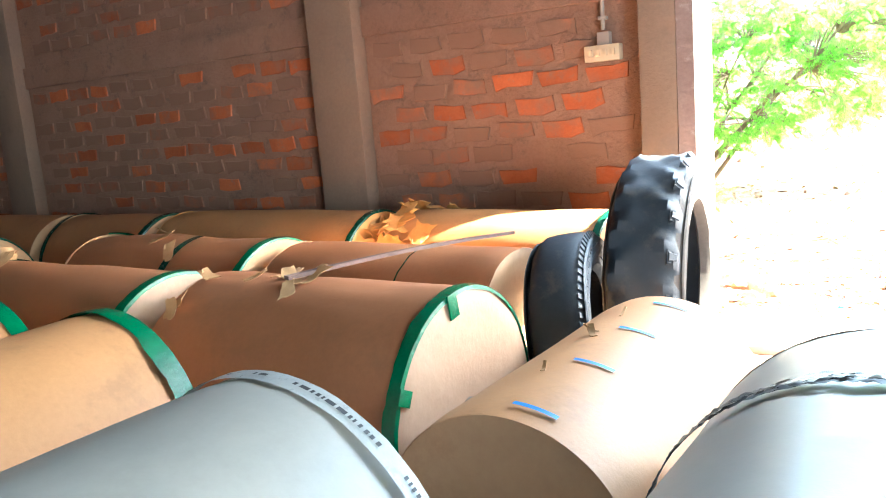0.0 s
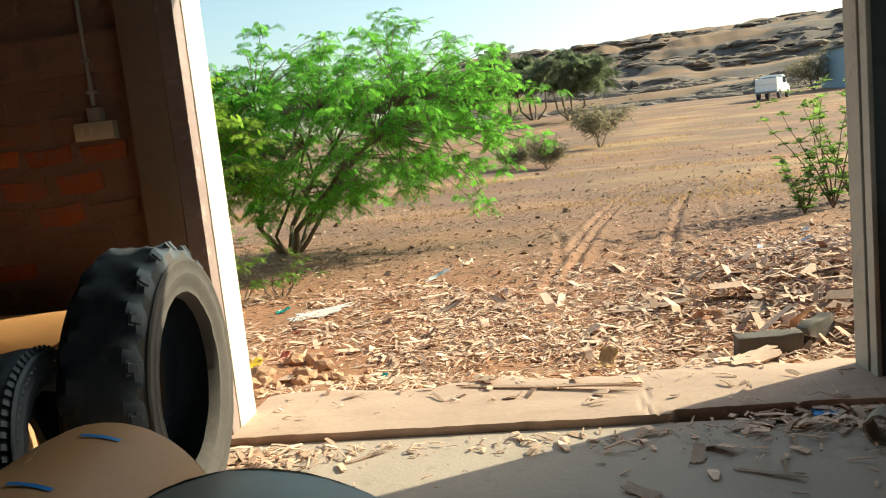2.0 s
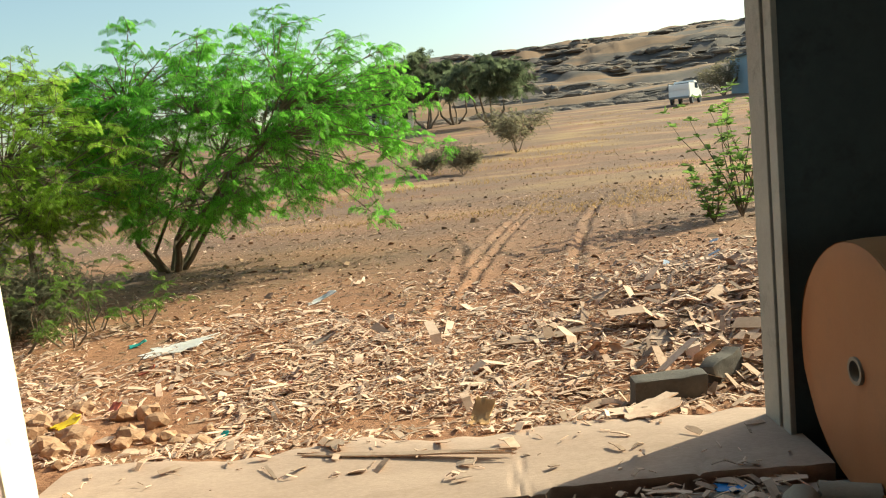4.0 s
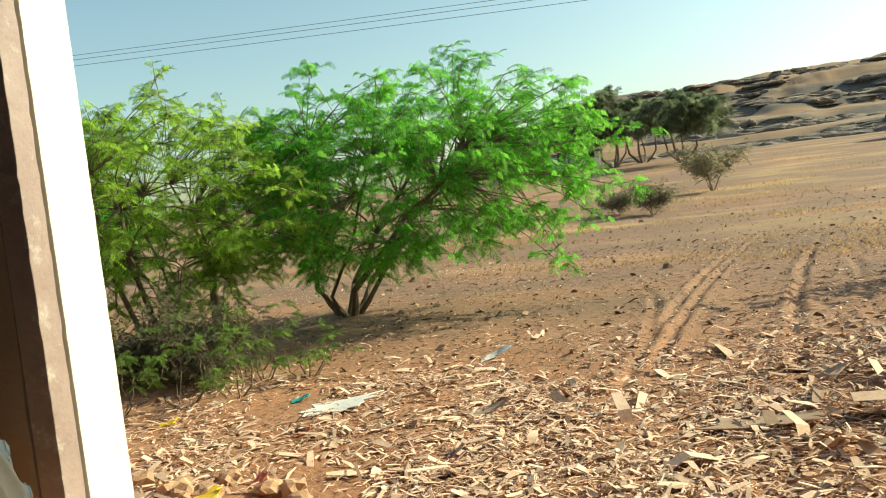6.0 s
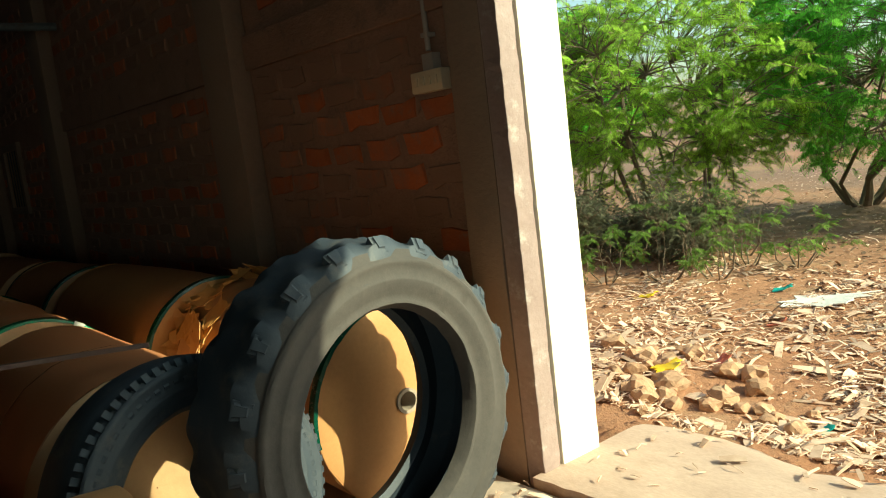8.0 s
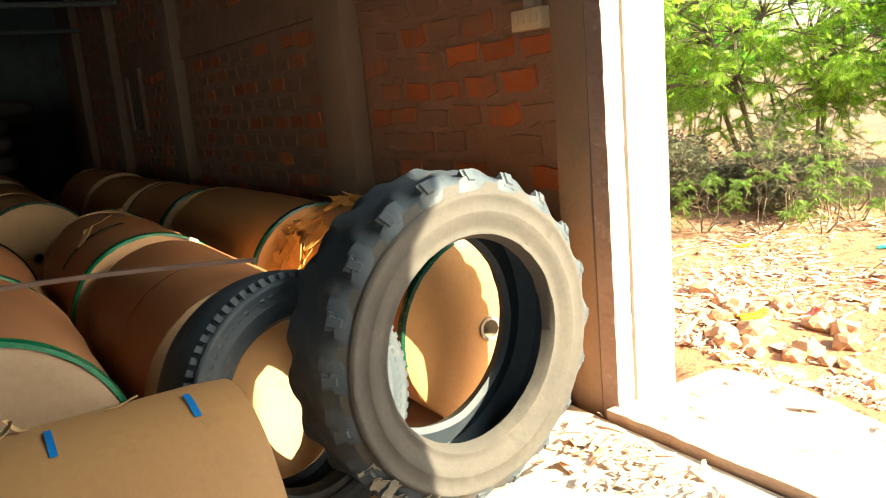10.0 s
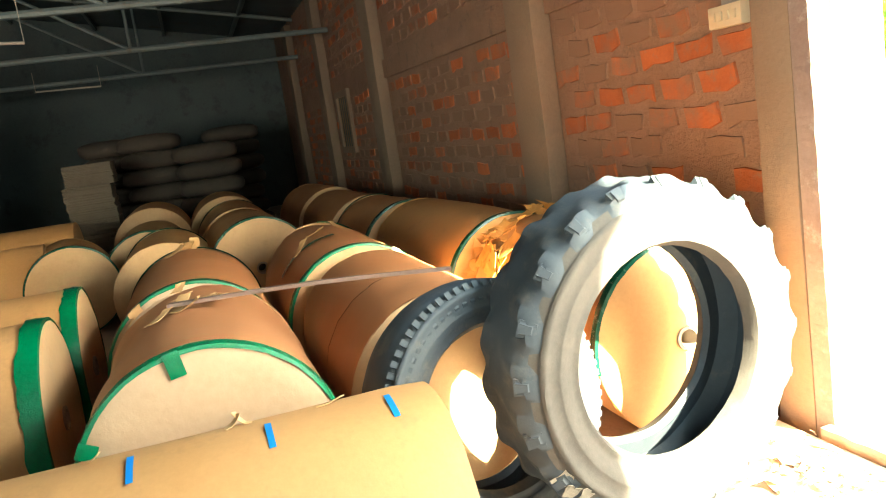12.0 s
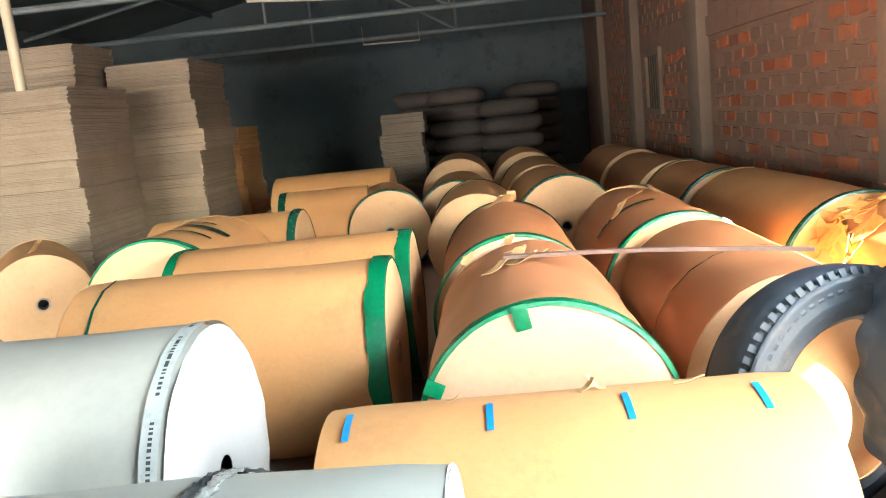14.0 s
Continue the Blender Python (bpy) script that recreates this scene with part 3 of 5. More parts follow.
wrapped_roll = paper_roll(0.56, 1.95, 0.395, 1.15, 90, "white-wrapped paper roll bound with shiny crumpled tape", wrap=WHITE_WRAP, end=WHITE_END, core=False, seed=17)
paper_roll(-2.34, 0.32, 0.40, 1.0, 0, "kraft paper roll with torn green tape over its top", front=(TAPE, 0.05, 0.2, 3.6), seed=18, dents=0.012,
           tears=((-0.5, 0.0, 0.12, 0.06, 0.25, 1.0),), marks=((-0.30, 1.0, 2.2, TAPE_DARK, 0.03), (-0.5, 0.9, 1.6, TAPE_DARK, 0.05), (-0.62, 1.2, 1.9, TAPE, 0.03)))
paper_roll(-3.75, 0.78, 0.37, 1.0, 90, "tan kraft paper roll with a dark taped end", front=(TAPE_DARK, 0.05), seed=19)
paper_roll(-5.30, 1.02, 0.37, 0.75, 96, "tan kraft paper roll with green edge tape", back=(TAPE_DARK, 0.06), seed=20)
paper_roll(-4.95, 1.22, 0.355, 0.9, 8, "tan kraft paper roll with thin green edge tape", front=(TAPE_DARK, 0.03), seed=21)
paper_roll(-6.6, 1.1, 0.40, 1.2, 90, "tan kraft paper roll far back in the store", seed=22)
paper_roll(-3.3, -0.85, 0.33, 1.1, 30, "small dusty kraft paper roll", seed=23, tears=((-0.1, 0.0, 0.1, 0.06, 0.8, 1),))
# by the other jamb
paper_roll(2.49, 3.98, 0.412, 1.2, 180, "kraft paper roll with a round core hole, beside the jamb", seed=24, wrap=KRAFT_RED, end=KRAFT_PINK)
paper_roll(2.485, 3.13, 0.412, 1.2, 180, "kraft paper roll lying in the dark", seed=25, wrap=KRAFT_RED, end=KRAFT_PINK)

# label strip, torn rim and tape on the white rolls
bm = bmesh.new()
lathe(bm, [(-0.058, 0.4015), (-0.014, 0.4025)], 64, lambda x, r, a, i: (0.004 * noise.noise((a * 6, i, 3)), 0.001 * noise.noise((a * 9, i, 0))), closed=False)
shift(bm, Matrix.Translation((0, 0, 0.40)))
strip = part("label_strip", bm, LABEL, white_roll, "grey printed label strip")
rd = random.Random(4)
a = 0.2
while a < 3.4:
    w = rd.choice((0.012, 0.016, 0.02, 0.05))
    bm = bmesh.new()
    lathe(bm, [(-0.040, 0.4035), (-0.030, 0.4035)], 4, None, a, a + w, closed=False)
    shift(bm, Matrix.Translation((0, 0, 0.40)))
    part("print_bar", bm, INK_SHADE, strip, "unreadable dark print")
    a += w + rd.choice((0.012, 0.012, 0.015, 0.02, 0.16))


def crumpled_band(r, x, width, a0, a1, seed, amp=0.012):
    bm = bmesh.new()
    prof = [(x + width * (k / 5 - 0.5), r + 0.004) for k in range(6)]
    def wob(px, pr, a, i):
        f = noise.noise((a * 5, seed, i * 0.2)) * width * 0.5
        return f + 0.3 * width * noise.noise((a * 17, seed, i * 0.9)), amp * (0.4 + abs(noise.noise((a * 22, i * 1.7, seed)))) - 0.003
    lathe(bm, prof, 120, wob, a0, a1, closed=False)
    shift(bm, Matrix.Translation((0, 0, r)))
    return bm


part("tape_band", crumpled_band(0.395, -0.33, 0.026, 0.1, 3.0, 5, 0.009), CLEAR_TAPE, wrapped_roll, "shiny crumpled grey tape round the roll")
part("tape_band", crumpled_band(0.395, -0.352, 0.02, 0.15, 3.0, 8, 0.008), INK_SHADE, wrapped_roll, "dark twisted strip of tape")

# crumpled orange paper at the torn roll's end
rd = random.Random(3)
for k in range(12):
    a = 0.3 + k * 0.22
    rr = 0.22 + 0.1 * noise.noise((k * 1.7, 0, 0))
    m = Matrix.Translation((0.03 + 0.02 * (k % 3), 0, 0.375)) @ Matrix.Rotation(a - PI / 2, 4, "X") @ Matrix.Translation((0, 0, rr)) @ Matrix.Rotation(radians(70 + 25 * noise.noise((k, 3, 1))), 4, "Y")
    bm = bmesh.new()
    sheet(bm, 0, 0, 0, 0.20, 0.17, m, 0.5, 70 + k, 5)
    part("crumpled_paper", bm, ORANGE_PAPER, torn_roll, "crumpled bright orange wrapping paper", smooth=False)
for k in range(14):
    a, px = rd.uniform(-0.6, 1.25), rd.uniform(-1.22, -0.92)
    m = Matrix.Translation((px, 0, 0.372)) @ Matrix.Rotation(a, 4, "X") @ Matrix.Translation((0, 0, 0.370)) @ Matrix.Rotation(rd.random() * TWO, 4, "Z") @ Matrix.Rotation(rd.uniform(-0.3, 0.15), 4, "Y")
    bm = bmesh.new()
    sheet(bm, 0, 0, 0.004, rd.uniform(0.10, 0.17), rd.uniform(0.08, 0.13), m, rd.uniform(0.08, 0.25), 170 + k, 5)
    part("crumpled_paper", bm, ORANGE_PAPER, sunny_roll, "crumpled bright orange wrapping paper", smooth=False)

# ---- tyres ----
def tyre(name, label, R, W, rim, m, lugs, rubber, wall_mat, bar, category="tyre"):
    """Local X is the axle; local origin at the tread's lowest point."""
    root = thing(name, label, category, m)
    c = Matrix.Translation((0, 0, R))
    h = W / 2
    bm = bmesh.new()
    body = R - bar
    prof = [(-h * 0.62, rim), (-h * 0.80, rim + 0.012), (-h, (rim + body) / 2), (-h * 0.93, body - 0.05), (-h * 0.82, body - 0.02), (-h * 0.6, body - 0.004), (-h * 0.3, body), (0, body), (h * 0.3, body), (h * 0.6, body - 0.004), (h * 0.82, body - 0.02), (h * 0.93, body - 0.05), (h, (rim + body) / 2), (h * 0.80, rim + 0.012), (h * 0.62, rim),
            (h * 0.55, rim + 0.02), (h * 0.80, (rim + body) / 2), (h * 0.6, body - 0.035), (0, body - 0.03), (-h * 0.6, body - 0.035), (-h * 0.80, (rim + body) / 2), (-h * 0.55, rim + 0.02)]
    def bulge(x, r, a, i):
        out = 0.004 * noise.noise((math.cos(a) * 2, math.sin(a) * 2, 7))
        if bar > 0.02 and 3 <= i <= 11:
            side = 1 if x >= 0 else -1
            w = math.cos((a - 0.30 * abs(x) / h) * lugs + (PI if side < 0 else 0))
            out += bar * (0.9 * (0.5 + 0.5 * w) ** 0.8) * (0.35 + 0.65 * min(1, abs(x) / (0.6 * h))) + 0.006 * noise.noise((a * 7, x * 14, 3))
        return (0.004 * noise.noise((a * 2, x * 5, 1)), out)
    lathe(bm, prof, 336, bulge)
    shift(bm, c)
    part("carcass", bm, rubber, root)
    for s in (1, -1):
        bm = bmesh.new()
        mid = (rim + body) / 2
        sw = [(s * (h * 0.62), rim - 0.001), (s * (h * 0.83), rim + 0.008), (s * (h * 0.92), rim + 0.016), (s * (h * 0.92), rim + 0.024), (s * (h * 0.905), rim + 0.029), (s * (h * 0.93), rim + 0.042),
              (s * (h * 0.985), mid - 0.03), (s * (h + 0.004), mid - 0.012), (s * (h + 0.004), mid - 0.006), (s * (h + 0.002), mid - 0.003), (s * (h + 0.003), mid + 0.03), (s * (h + 0.006), mid + 0.036), (s * (h + 0.005), mid + 0.044), (s * (h * 0.99), mid + 0.05), (s * (h * 0.94 + 0.003), body - 0.045), (s * (h * 0.84), body - 0.018)]
        lathe(bm, sw, 96, lambda px, pr, a, i: (0.003 * noise.noise((a * 5, pr * 20, 2)), 0.002 * noise.noise((a * 9, i, 4))), closed=False)
        shift(bm, c)
        part("sidewall", bm, wall_mat, root, "dusty grey tyre sidewall")
    for k in range(lugs):
        for s in (1, -1):
            if s < 0:
                continue
            if bar > 0.02:
                a = TWO * k / lugs + 0.255 + (TWO / lugs * 0.5 if s < 0 else 0)
                x0, x1, r0, r1, hw = s * h * 0.72, s * h * 0.93, R + 0.001, body - 0.016, 0.022
            else:
                a = TWO * (k + (0.5 if s < 0 else 0)) / lugs
                x0, x1, r0, r1, hw = s * h * 0.84, s * h * 1.05, R - 0.010, R - 0.062, TWO * R / lugs * 0.27
            bm = bmesh.new()
            top = [Vector((x0, -hw, r0)), Vector((x0, hw, r0)), Vector((x1, hw * 0.8, r1)), Vector((x1, -hw * 0.8, r1))]
            low = [p + Vector((-s * 0.012, 0, -0.03)) + Vector((0, 0.3 * p.y, 0)) for p in top]
            vt, vl = [bm.verts.new(p) for p in top], [bm.verts.new(p) for p in low]
            bm.faces.new(vt)
            for e in range(4):
                bm.faces.new((vt[e], vt[(e + 1) % 4], vl[(e + 1) % 4], vl[e]))
            if bar > 0.02:
                bmesh.ops.bevel(bm, geom=[e for e in bm.edges if e.verts[0] in vt and e.verts[1] in vt], offset=0.008, segments=3, affect="EDGES")
            shift(bm, c @ Matrix.Rotation(a - PI / 2, 4, "X"))
            part("tread_lug", bm, rubber, root)
    return root


def stand(x, y, nx, ny, lean=0):
    """A pose on the floor whose local X points along (nx, ny), leaning back by so many degrees."""
    return pose(x, y, 0, 0, 0, math.degrees(math.atan2(ny, nx))) @ pose(0, 0, 0, 0, -lean, 0)


big_tyre = tyre("tractor_tyre", "big worn tractor tyre standing upright, grey with dust", 0.512, 0.28, 0.3055, stand(-0.372, 3.411, 0.992, 0.127, 0), 20, RUBBER, RUBBER_DUST, 0.024)
tyre("truck_tyre", "black worn tyre leaning against a paper roll", 0.392, 0.21, 0.242, stand(-0.49, 2.96, 0.96, 0.22, 8), 72, RUBBER, RUBBER, 0.008)

# split, crusted rubber low on the big tyre's shoulder
rd = random.Random(9)
for k in range(9):
    m = Matrix.Translation((0, 0, 0.512)) @ Matrix.Rotation(radians(122 + 5.0 * k), 4, "X") @ Matrix.Translation((0.118 + rd.uniform(-0.025, 0.018), 0, 0.478 + rd.uniform(-0.012, 0.012))) @ Matrix.Rotation(radians(58 + rd.gauss(0, 9)), 4, "Y") @ Matrix.Rotation(rd.random() * TWO, 4, "Z")
    bm = bmesh.new()
    sheet(bm, 0, 0, 0.004, rd.uniform(0.035, 0.06), rd.uniform(0.025, 0.04), m, rd.uniform(0.1, 0.35), 300 + k, 4)
    part("torn_flap", bm, CRUST, big_tyre, "split dusty flake of rubber", smooth=False)

# black strip of inner tube curled on the floor between roll and tyre
bm = bmesh.new()
tube(bm, [(0.06 + 0.16 * math.cos(0.3 + 0.35 * k), 2.92 + 0.13 * math.sin(0.3 + 0.35 * k), 0.035 + 0.01 * math.sin(k)) for k in range(9)], [0.03 + 0.004 * math.sin(k * 2) for k in range(9)], 10)
tagged(part("inner_tube_strip", bm, RUBBER, None, "black curled strip of inner tube on the floor"), category="rubber strip")

# strap over the rolls
bm = bmesh.new()
a, b = Vector((-1.16, 2.08, 0.765)), Vector((-0.83, 2.99, 0.765))
n = 16
rows = []
for i in range(n + 1):
    u = i / n
    p = a.lerp(b, u) + Vector((0, 0, 0.012 * math.sin(PI * u)))
    d = Vector((-(b - a).y, (b - a).x, 0)).normalized()
    w = 0.016 * (1 - 0.5 * u)
    rows.append([bm.verts.new(p + d * w + Vector((0, 0, 0.006))), bm.verts.new(p - d * w + Vector((0, 0, 0.006))), bm.verts.new(p - d * w - Vector((0, 0, 0.006))), bm.verts.new(p + d * w - Vector((0, 0, 0.006)))])
for p, q in zip(rows, rows[1:]):
    for k in range(4):
        bm.faces.new((p[k], p[(k + 1) % 4], q[(k + 1) % 4], q[k]))
bm.faces.new(rows[0][::-1])
bm.faces.new(rows[-1])
tagged(part("strap", bm, BAND, None, "long thin brown strip lying from a torn roll to a tyre"), category="strap")

# ---- outdoors ----
# wheel tracks: start, slope and bend across the field, from and to, depth
RUTS = ((0.98, 0.12, 0.0063, 7.5, 19, 1.0), (1.15, 0.125, 0.0063, 7.8, 18, 0.9), (1.09, 0.14, -0.047, 9.0, 13.6, 0.6), (2.07, 0.12, 0.0085, 7.5, 18, 0.85), (2.24, 0.125, 0.0085, 8.2, 17, 0.5), (2.75, 0.16, 0.004, 8.2, 15, 0.4))


def ground_z(x, y):
    if y < 4.3:
        return -0.30 if y > -7 else -0.2
    z = -0.06 + 0.02 * noise.noise((x * 0.8, y * 0.8, 0)) + 0.012 * noise.noise((x * 3.1, y * 3.1, 4))
    z -= 0.24 * (1 - smooth(4.3, 4.85, y))
    z += 0.20 * math.exp(-((x - 3.4) / 1.1) ** 2 - ((y - 7.0) / 1.6) ** 2)
    z += 0.05 * math.exp(-((x + 1.1) / 0.5) ** 2 - ((y - 5.4) / 0.5) ** 2)
    if y > 14:
        z += 0.00135 * (min(y, 34) - 14) ** 2 + (0.054 * (min(y, 78) - 34) if y > 34 else 0)
        z += 0.10 * noise.noise((x * 0.12, y * 0.2, 8)) * smooth(14, 24, y)
    if 7.0 < y < 22:
        fade = smooth(7.0, 7.8, y) * (1 - smooth(15, 22, y))
        for c, s, bow, y0, y1, deep in RUTS:
            d = y - y0
            cx = c + d * s + bow * d * d + 0.02 * noise.noise((y * 0.9, c, 0))
            if abs(x - cx) < 0.3 and y0 - 0.6 < y < y1:
                q = abs(x - cx)
                k = deep * fade * smooth(y0 - 0.6, y0 + 0.3, y) * (1 - smooth(y1 - 2.5, y1, y)) * (0.75 + 0.8 * noise.noise((y * 1.7, c * 5, 2)))
                z += k * (-0.045 * math.exp(-(q / 0.045) ** 2) + 0.022 * math.exp(-((q - 0.10) / 0.04) ** 2))
    if y > 70:
        az = math.degrees(math.atan2(x - 1.2, y - 1.2))
        d = math.hypot(x, y)
        h = smooth(-16, -4, az) * (1 - 0.6 * smooth(40, 70, az))
        u = smooth(76, 200, d + 10 * noise.noise((x * 0.03, y * 0.03, 2)))
        st = 7 * u + smooth(0.0, 0.22, u) * (0.8 * noise.noise((x * 0.035, y * 0.05, 5)) + 0.3 * noise.noise((x * 0.12, y * 0.15, 6)))
        step = (math.floor(st) + smooth(0.42, 0.60, st - math.floor(st))) / 7
        hz = 17.5 * (0.55 * u + 0.45 * step) + u * min(1, 4 * (1 - u) + 0.25) * (1.2 * noise.noise((x * 0.05, y * 0.09, 3)) + 1.2 * noise.noise((x * 0.2, y * 0.3, 3)) + 0.5 * noise.noise((x * 0.6, y * 0.6, 1)))
        z += h * hz
        z -= 0.010 * max(0, d - 260) * h
    return z


def axis(lo, hi, near0, near1, step, grow):
    out, v, s = [], near0, step
    while v < near1:
        out.append(v)
        v += step
    while v < hi:
        out.append(v)
        s *= grow
        v += s
    out.append(hi)
    v, s, left = near0 - step, step, []
    while v > lo:
        left.append(v)
        s *= grow
        v -= s
    left.append(lo)
    return left[::-1] + out


gx = axis(-2500, 2500, 0.4, 5, 0.03, 1.03)
gy = axis(-2500, 3000, 4.3, 14, 0.07, 1.02)
verts = [(x, y, ground_z(x, y)) for x in gx for y in gy]
ny = len(gy)
faces = [(i * ny + j, (i + 1) * ny + j, (i + 1) * ny + j + 1, i * ny + j + 1) for i in range(len(gx) - 1) for j in range(ny - 1)]
me = bpy.data.meshes.new("ground")
me.from_pydata(verts, [], faces)
me.polygons.foreach_set("use_smooth", [True] * len(me.polygons))


def ground_material():
    m = mat("earth", (0.285, 0.127, 0.067), (0.435, 0.218, 0.12), 0.95, 0.5, 14, 0.8, (0.40, 0.27, 0.165), 0.6, depth=0.03)
    n, l = m.node_tree.nodes, m.node_tree.links
    p = n["Principled BSDF"]
    base = p.inputs["Base Color"].links[0].from_socket
    geo = n.new("ShaderNodeNewGeometry")
    sep = n.new("ShaderNodeSeparateXYZ")
    l.new(geo.outputs["Position"], sep.inputs[0])
    def noise_node(scale, detail, sx=1.0, sy=1.0):
        mp = n.new("ShaderNodeMapping")
        mp.inputs["Scale"].default_value = (sx, sy, 1)
        l.new(geo.outputs["Position"], mp.inputs[0])
        x = n.new("ShaderNodeTexNoise")
        x.inputs["Scale"].default_value, x.inputs["Detail"].default_value = scale, detail
        l.new(mp.outputs[0], x.inputs[0])
        return x.outputs[0]
    def rng(src, a, b, c=0.0, d=1.0):
        r = n.new("ShaderNodeMapRange")
        for i, v in enumerate((a, b, c, d)):
            r.inputs[i + 1].default_value = v
        l.new(src, r.inputs[0])
        return r.outputs[0]
    def mul(a, b):
        q = n.new("ShaderNodeMath")
        q.operation = "MULTIPLY"
        l.new(a, q.inputs[0])
        l.new(b, q.inputs[1])
        return q.outputs[0]
    def mix(f, a, b):
        q = n.new("ShaderNodeMix")
        q.data_type = "RGBA"
        l.new(f, q.inputs[0])
        l.new(a, q.inputs[6])
        if isinstance(b, tuple):
            q.inputs[7].default_value = (*b, 1)
        else:
            l.new(b, q.inputs[7])
        return q.outputs[2]
    # dry straw bands across the field
    straw = mul(rng(noise_node(0.4, 7, 0.25, 1.0), 0.47, 0.60), rng(sep.outputs[1], 14, 20))
    col = mix(straw, base, (0.52, 0.34, 0.15))
    # greyer trodden earth past the litter, in patches
    trod = mul(rng(noise_node(0.35, 6, 0.6, 1.0), 0.34, 0.56, 0.25, 0.92), rng(sep.outputs[1], 8.0, 11))
    col = mix(trod, col, (0.20, 0.117, 0.08))
    # dark specks of dung, stones and leaf crumbs
    specks = mul(rng(noise_node(9.0, 3), 0.57, 0.66, 0.0, 0.5), rng(noise_node(0.9, 4), 0.38, 0.55))
    col = mix(specks, col, (0.10, 0.062, 0.042))
    # rock on the hill: dark ledges, straw terraces between
    rock = mul(rng(noise_node(0.16, 8, 0.35, 1.0), 0.33, 0.45), rng(sep.outputs[1], 74, 88))
    nrm = n.new("ShaderNodeSeparateXYZ")
    l.new(geo.outputs["Normal"], nrm.inputs[0])
    steep = mul(rng(nrm.outputs[2], 0.992, 0.97), rng(sep.outputs[1], 74, 84))
    mx = n.new("ShaderNodeMath")
    mx.operation = "MAXIMUM"
    l.new(rock, mx.inputs[0])
    l.new(steep, mx.inputs[1])
    rc = n.new("ShaderNodeMix")
    rc.data_type = "RGBA"
    l.new(noise_node(0.8, 8), rc.inputs[0])
    rc.inputs[6].default_value, rc.inputs[7].default_value = (0.075, 0.068, 0.066, 1), (0.19, 0.145, 0.115, 1)
    col = mix(mx.outputs[0], col, rc.outputs[2])
    ledge = mul(rng(noise_node(0.13, 8, 0.20, 1.3), 0.48, 0.56), rng(sep.outputs[1], 76, 86))
    col = mix(ledge, col, (0.28, 0.17, 0.10))
    l.new(col, p.inputs["Base Color"])
    return m


me.materials.append(ground_material())
tagged(new("ground", me), "dry brown earth field with wheel ruts, rising to a rocky hill", "ground", kind="structure")


# ---- plants ----
def frond_mesh(sprays, material, leaflets, length, width, droop, rd, name, parent, label=""):
    """One mesh of feathery sprays: (point, direction) pairs, each a thin stalk with leaflets on both sides."""
    vs, fs = [], []
    for p, d in sprays:
        d = d.normalized()
        side = d.cross(Vector((rd.gauss(0, 1), rd.gauss(0, 1), rd.gauss(0.25, 0.8)))).normalized()
        L = length * rd.uniform(0.6, 1.3)
        for k in range(leaflets):
            u = (k + 0.6) / leaflets
            c = p + d * (L * u) + Vector((0, 0, -droop * L * u * u))
            for s in (1, -1):
                w = width * (1 - 0.5 * abs(u - 0.4)) * rd.uniform(0.8, 1.2)
                tip = c + side * s * w + d * w * 0.35 + Vector((0, 0, -0.2 * w))
                h = d * (L / leaflets * 0.42)
                b = len(vs)
                vs += [c - h * 0.7, c + h * 0.7, tip + h * 0.6, tip - h * 0.6]
                fs.append((b, b + 1, b + 2, b + 3))
    me = bpy.data.meshes.new(name)
    me.from_pydata([tuple(v) for v in vs], [], fs)
    return part(name, me, material, parent, label)


def branch(rd, p, d, length, r, level, segs, tips, maxlevel, spread, up):
    pts, radii = [p.copy()], [r]
    n = 5
    for i in range(n):
        d = (d + Vector((rd.uniform(-1, 1), rd.uniform(-1, 1), rd.uniform(-0.7, 0.8))) * 0.22 + Vector((0, 0, up))).normalized()
        p = p + d * (length / n)
        pts.append(p.copy())
        radii.append(r * (1 - 0.7 * (i + 1) / n))
        if level >= maxlevel - 1:
            tips.append((p.copy(), d.copy()))
        if level < maxlevel and i >= 1:
            for _ in range(2 if level else 2):
                e = (d + Vector((rd.uniform(-1, 1), rd.uniform(-1, 1), rd.uniform(-0.5, 0.6))) * spread).normalized()
                branch(rd, p.copy(), e, length * rd.uniform(0.45, 0.7), radii[-1] * 0.7, level + 1, segs, tips, maxlevel, spread, up * 0.6)
    segs.append((pts, radii))


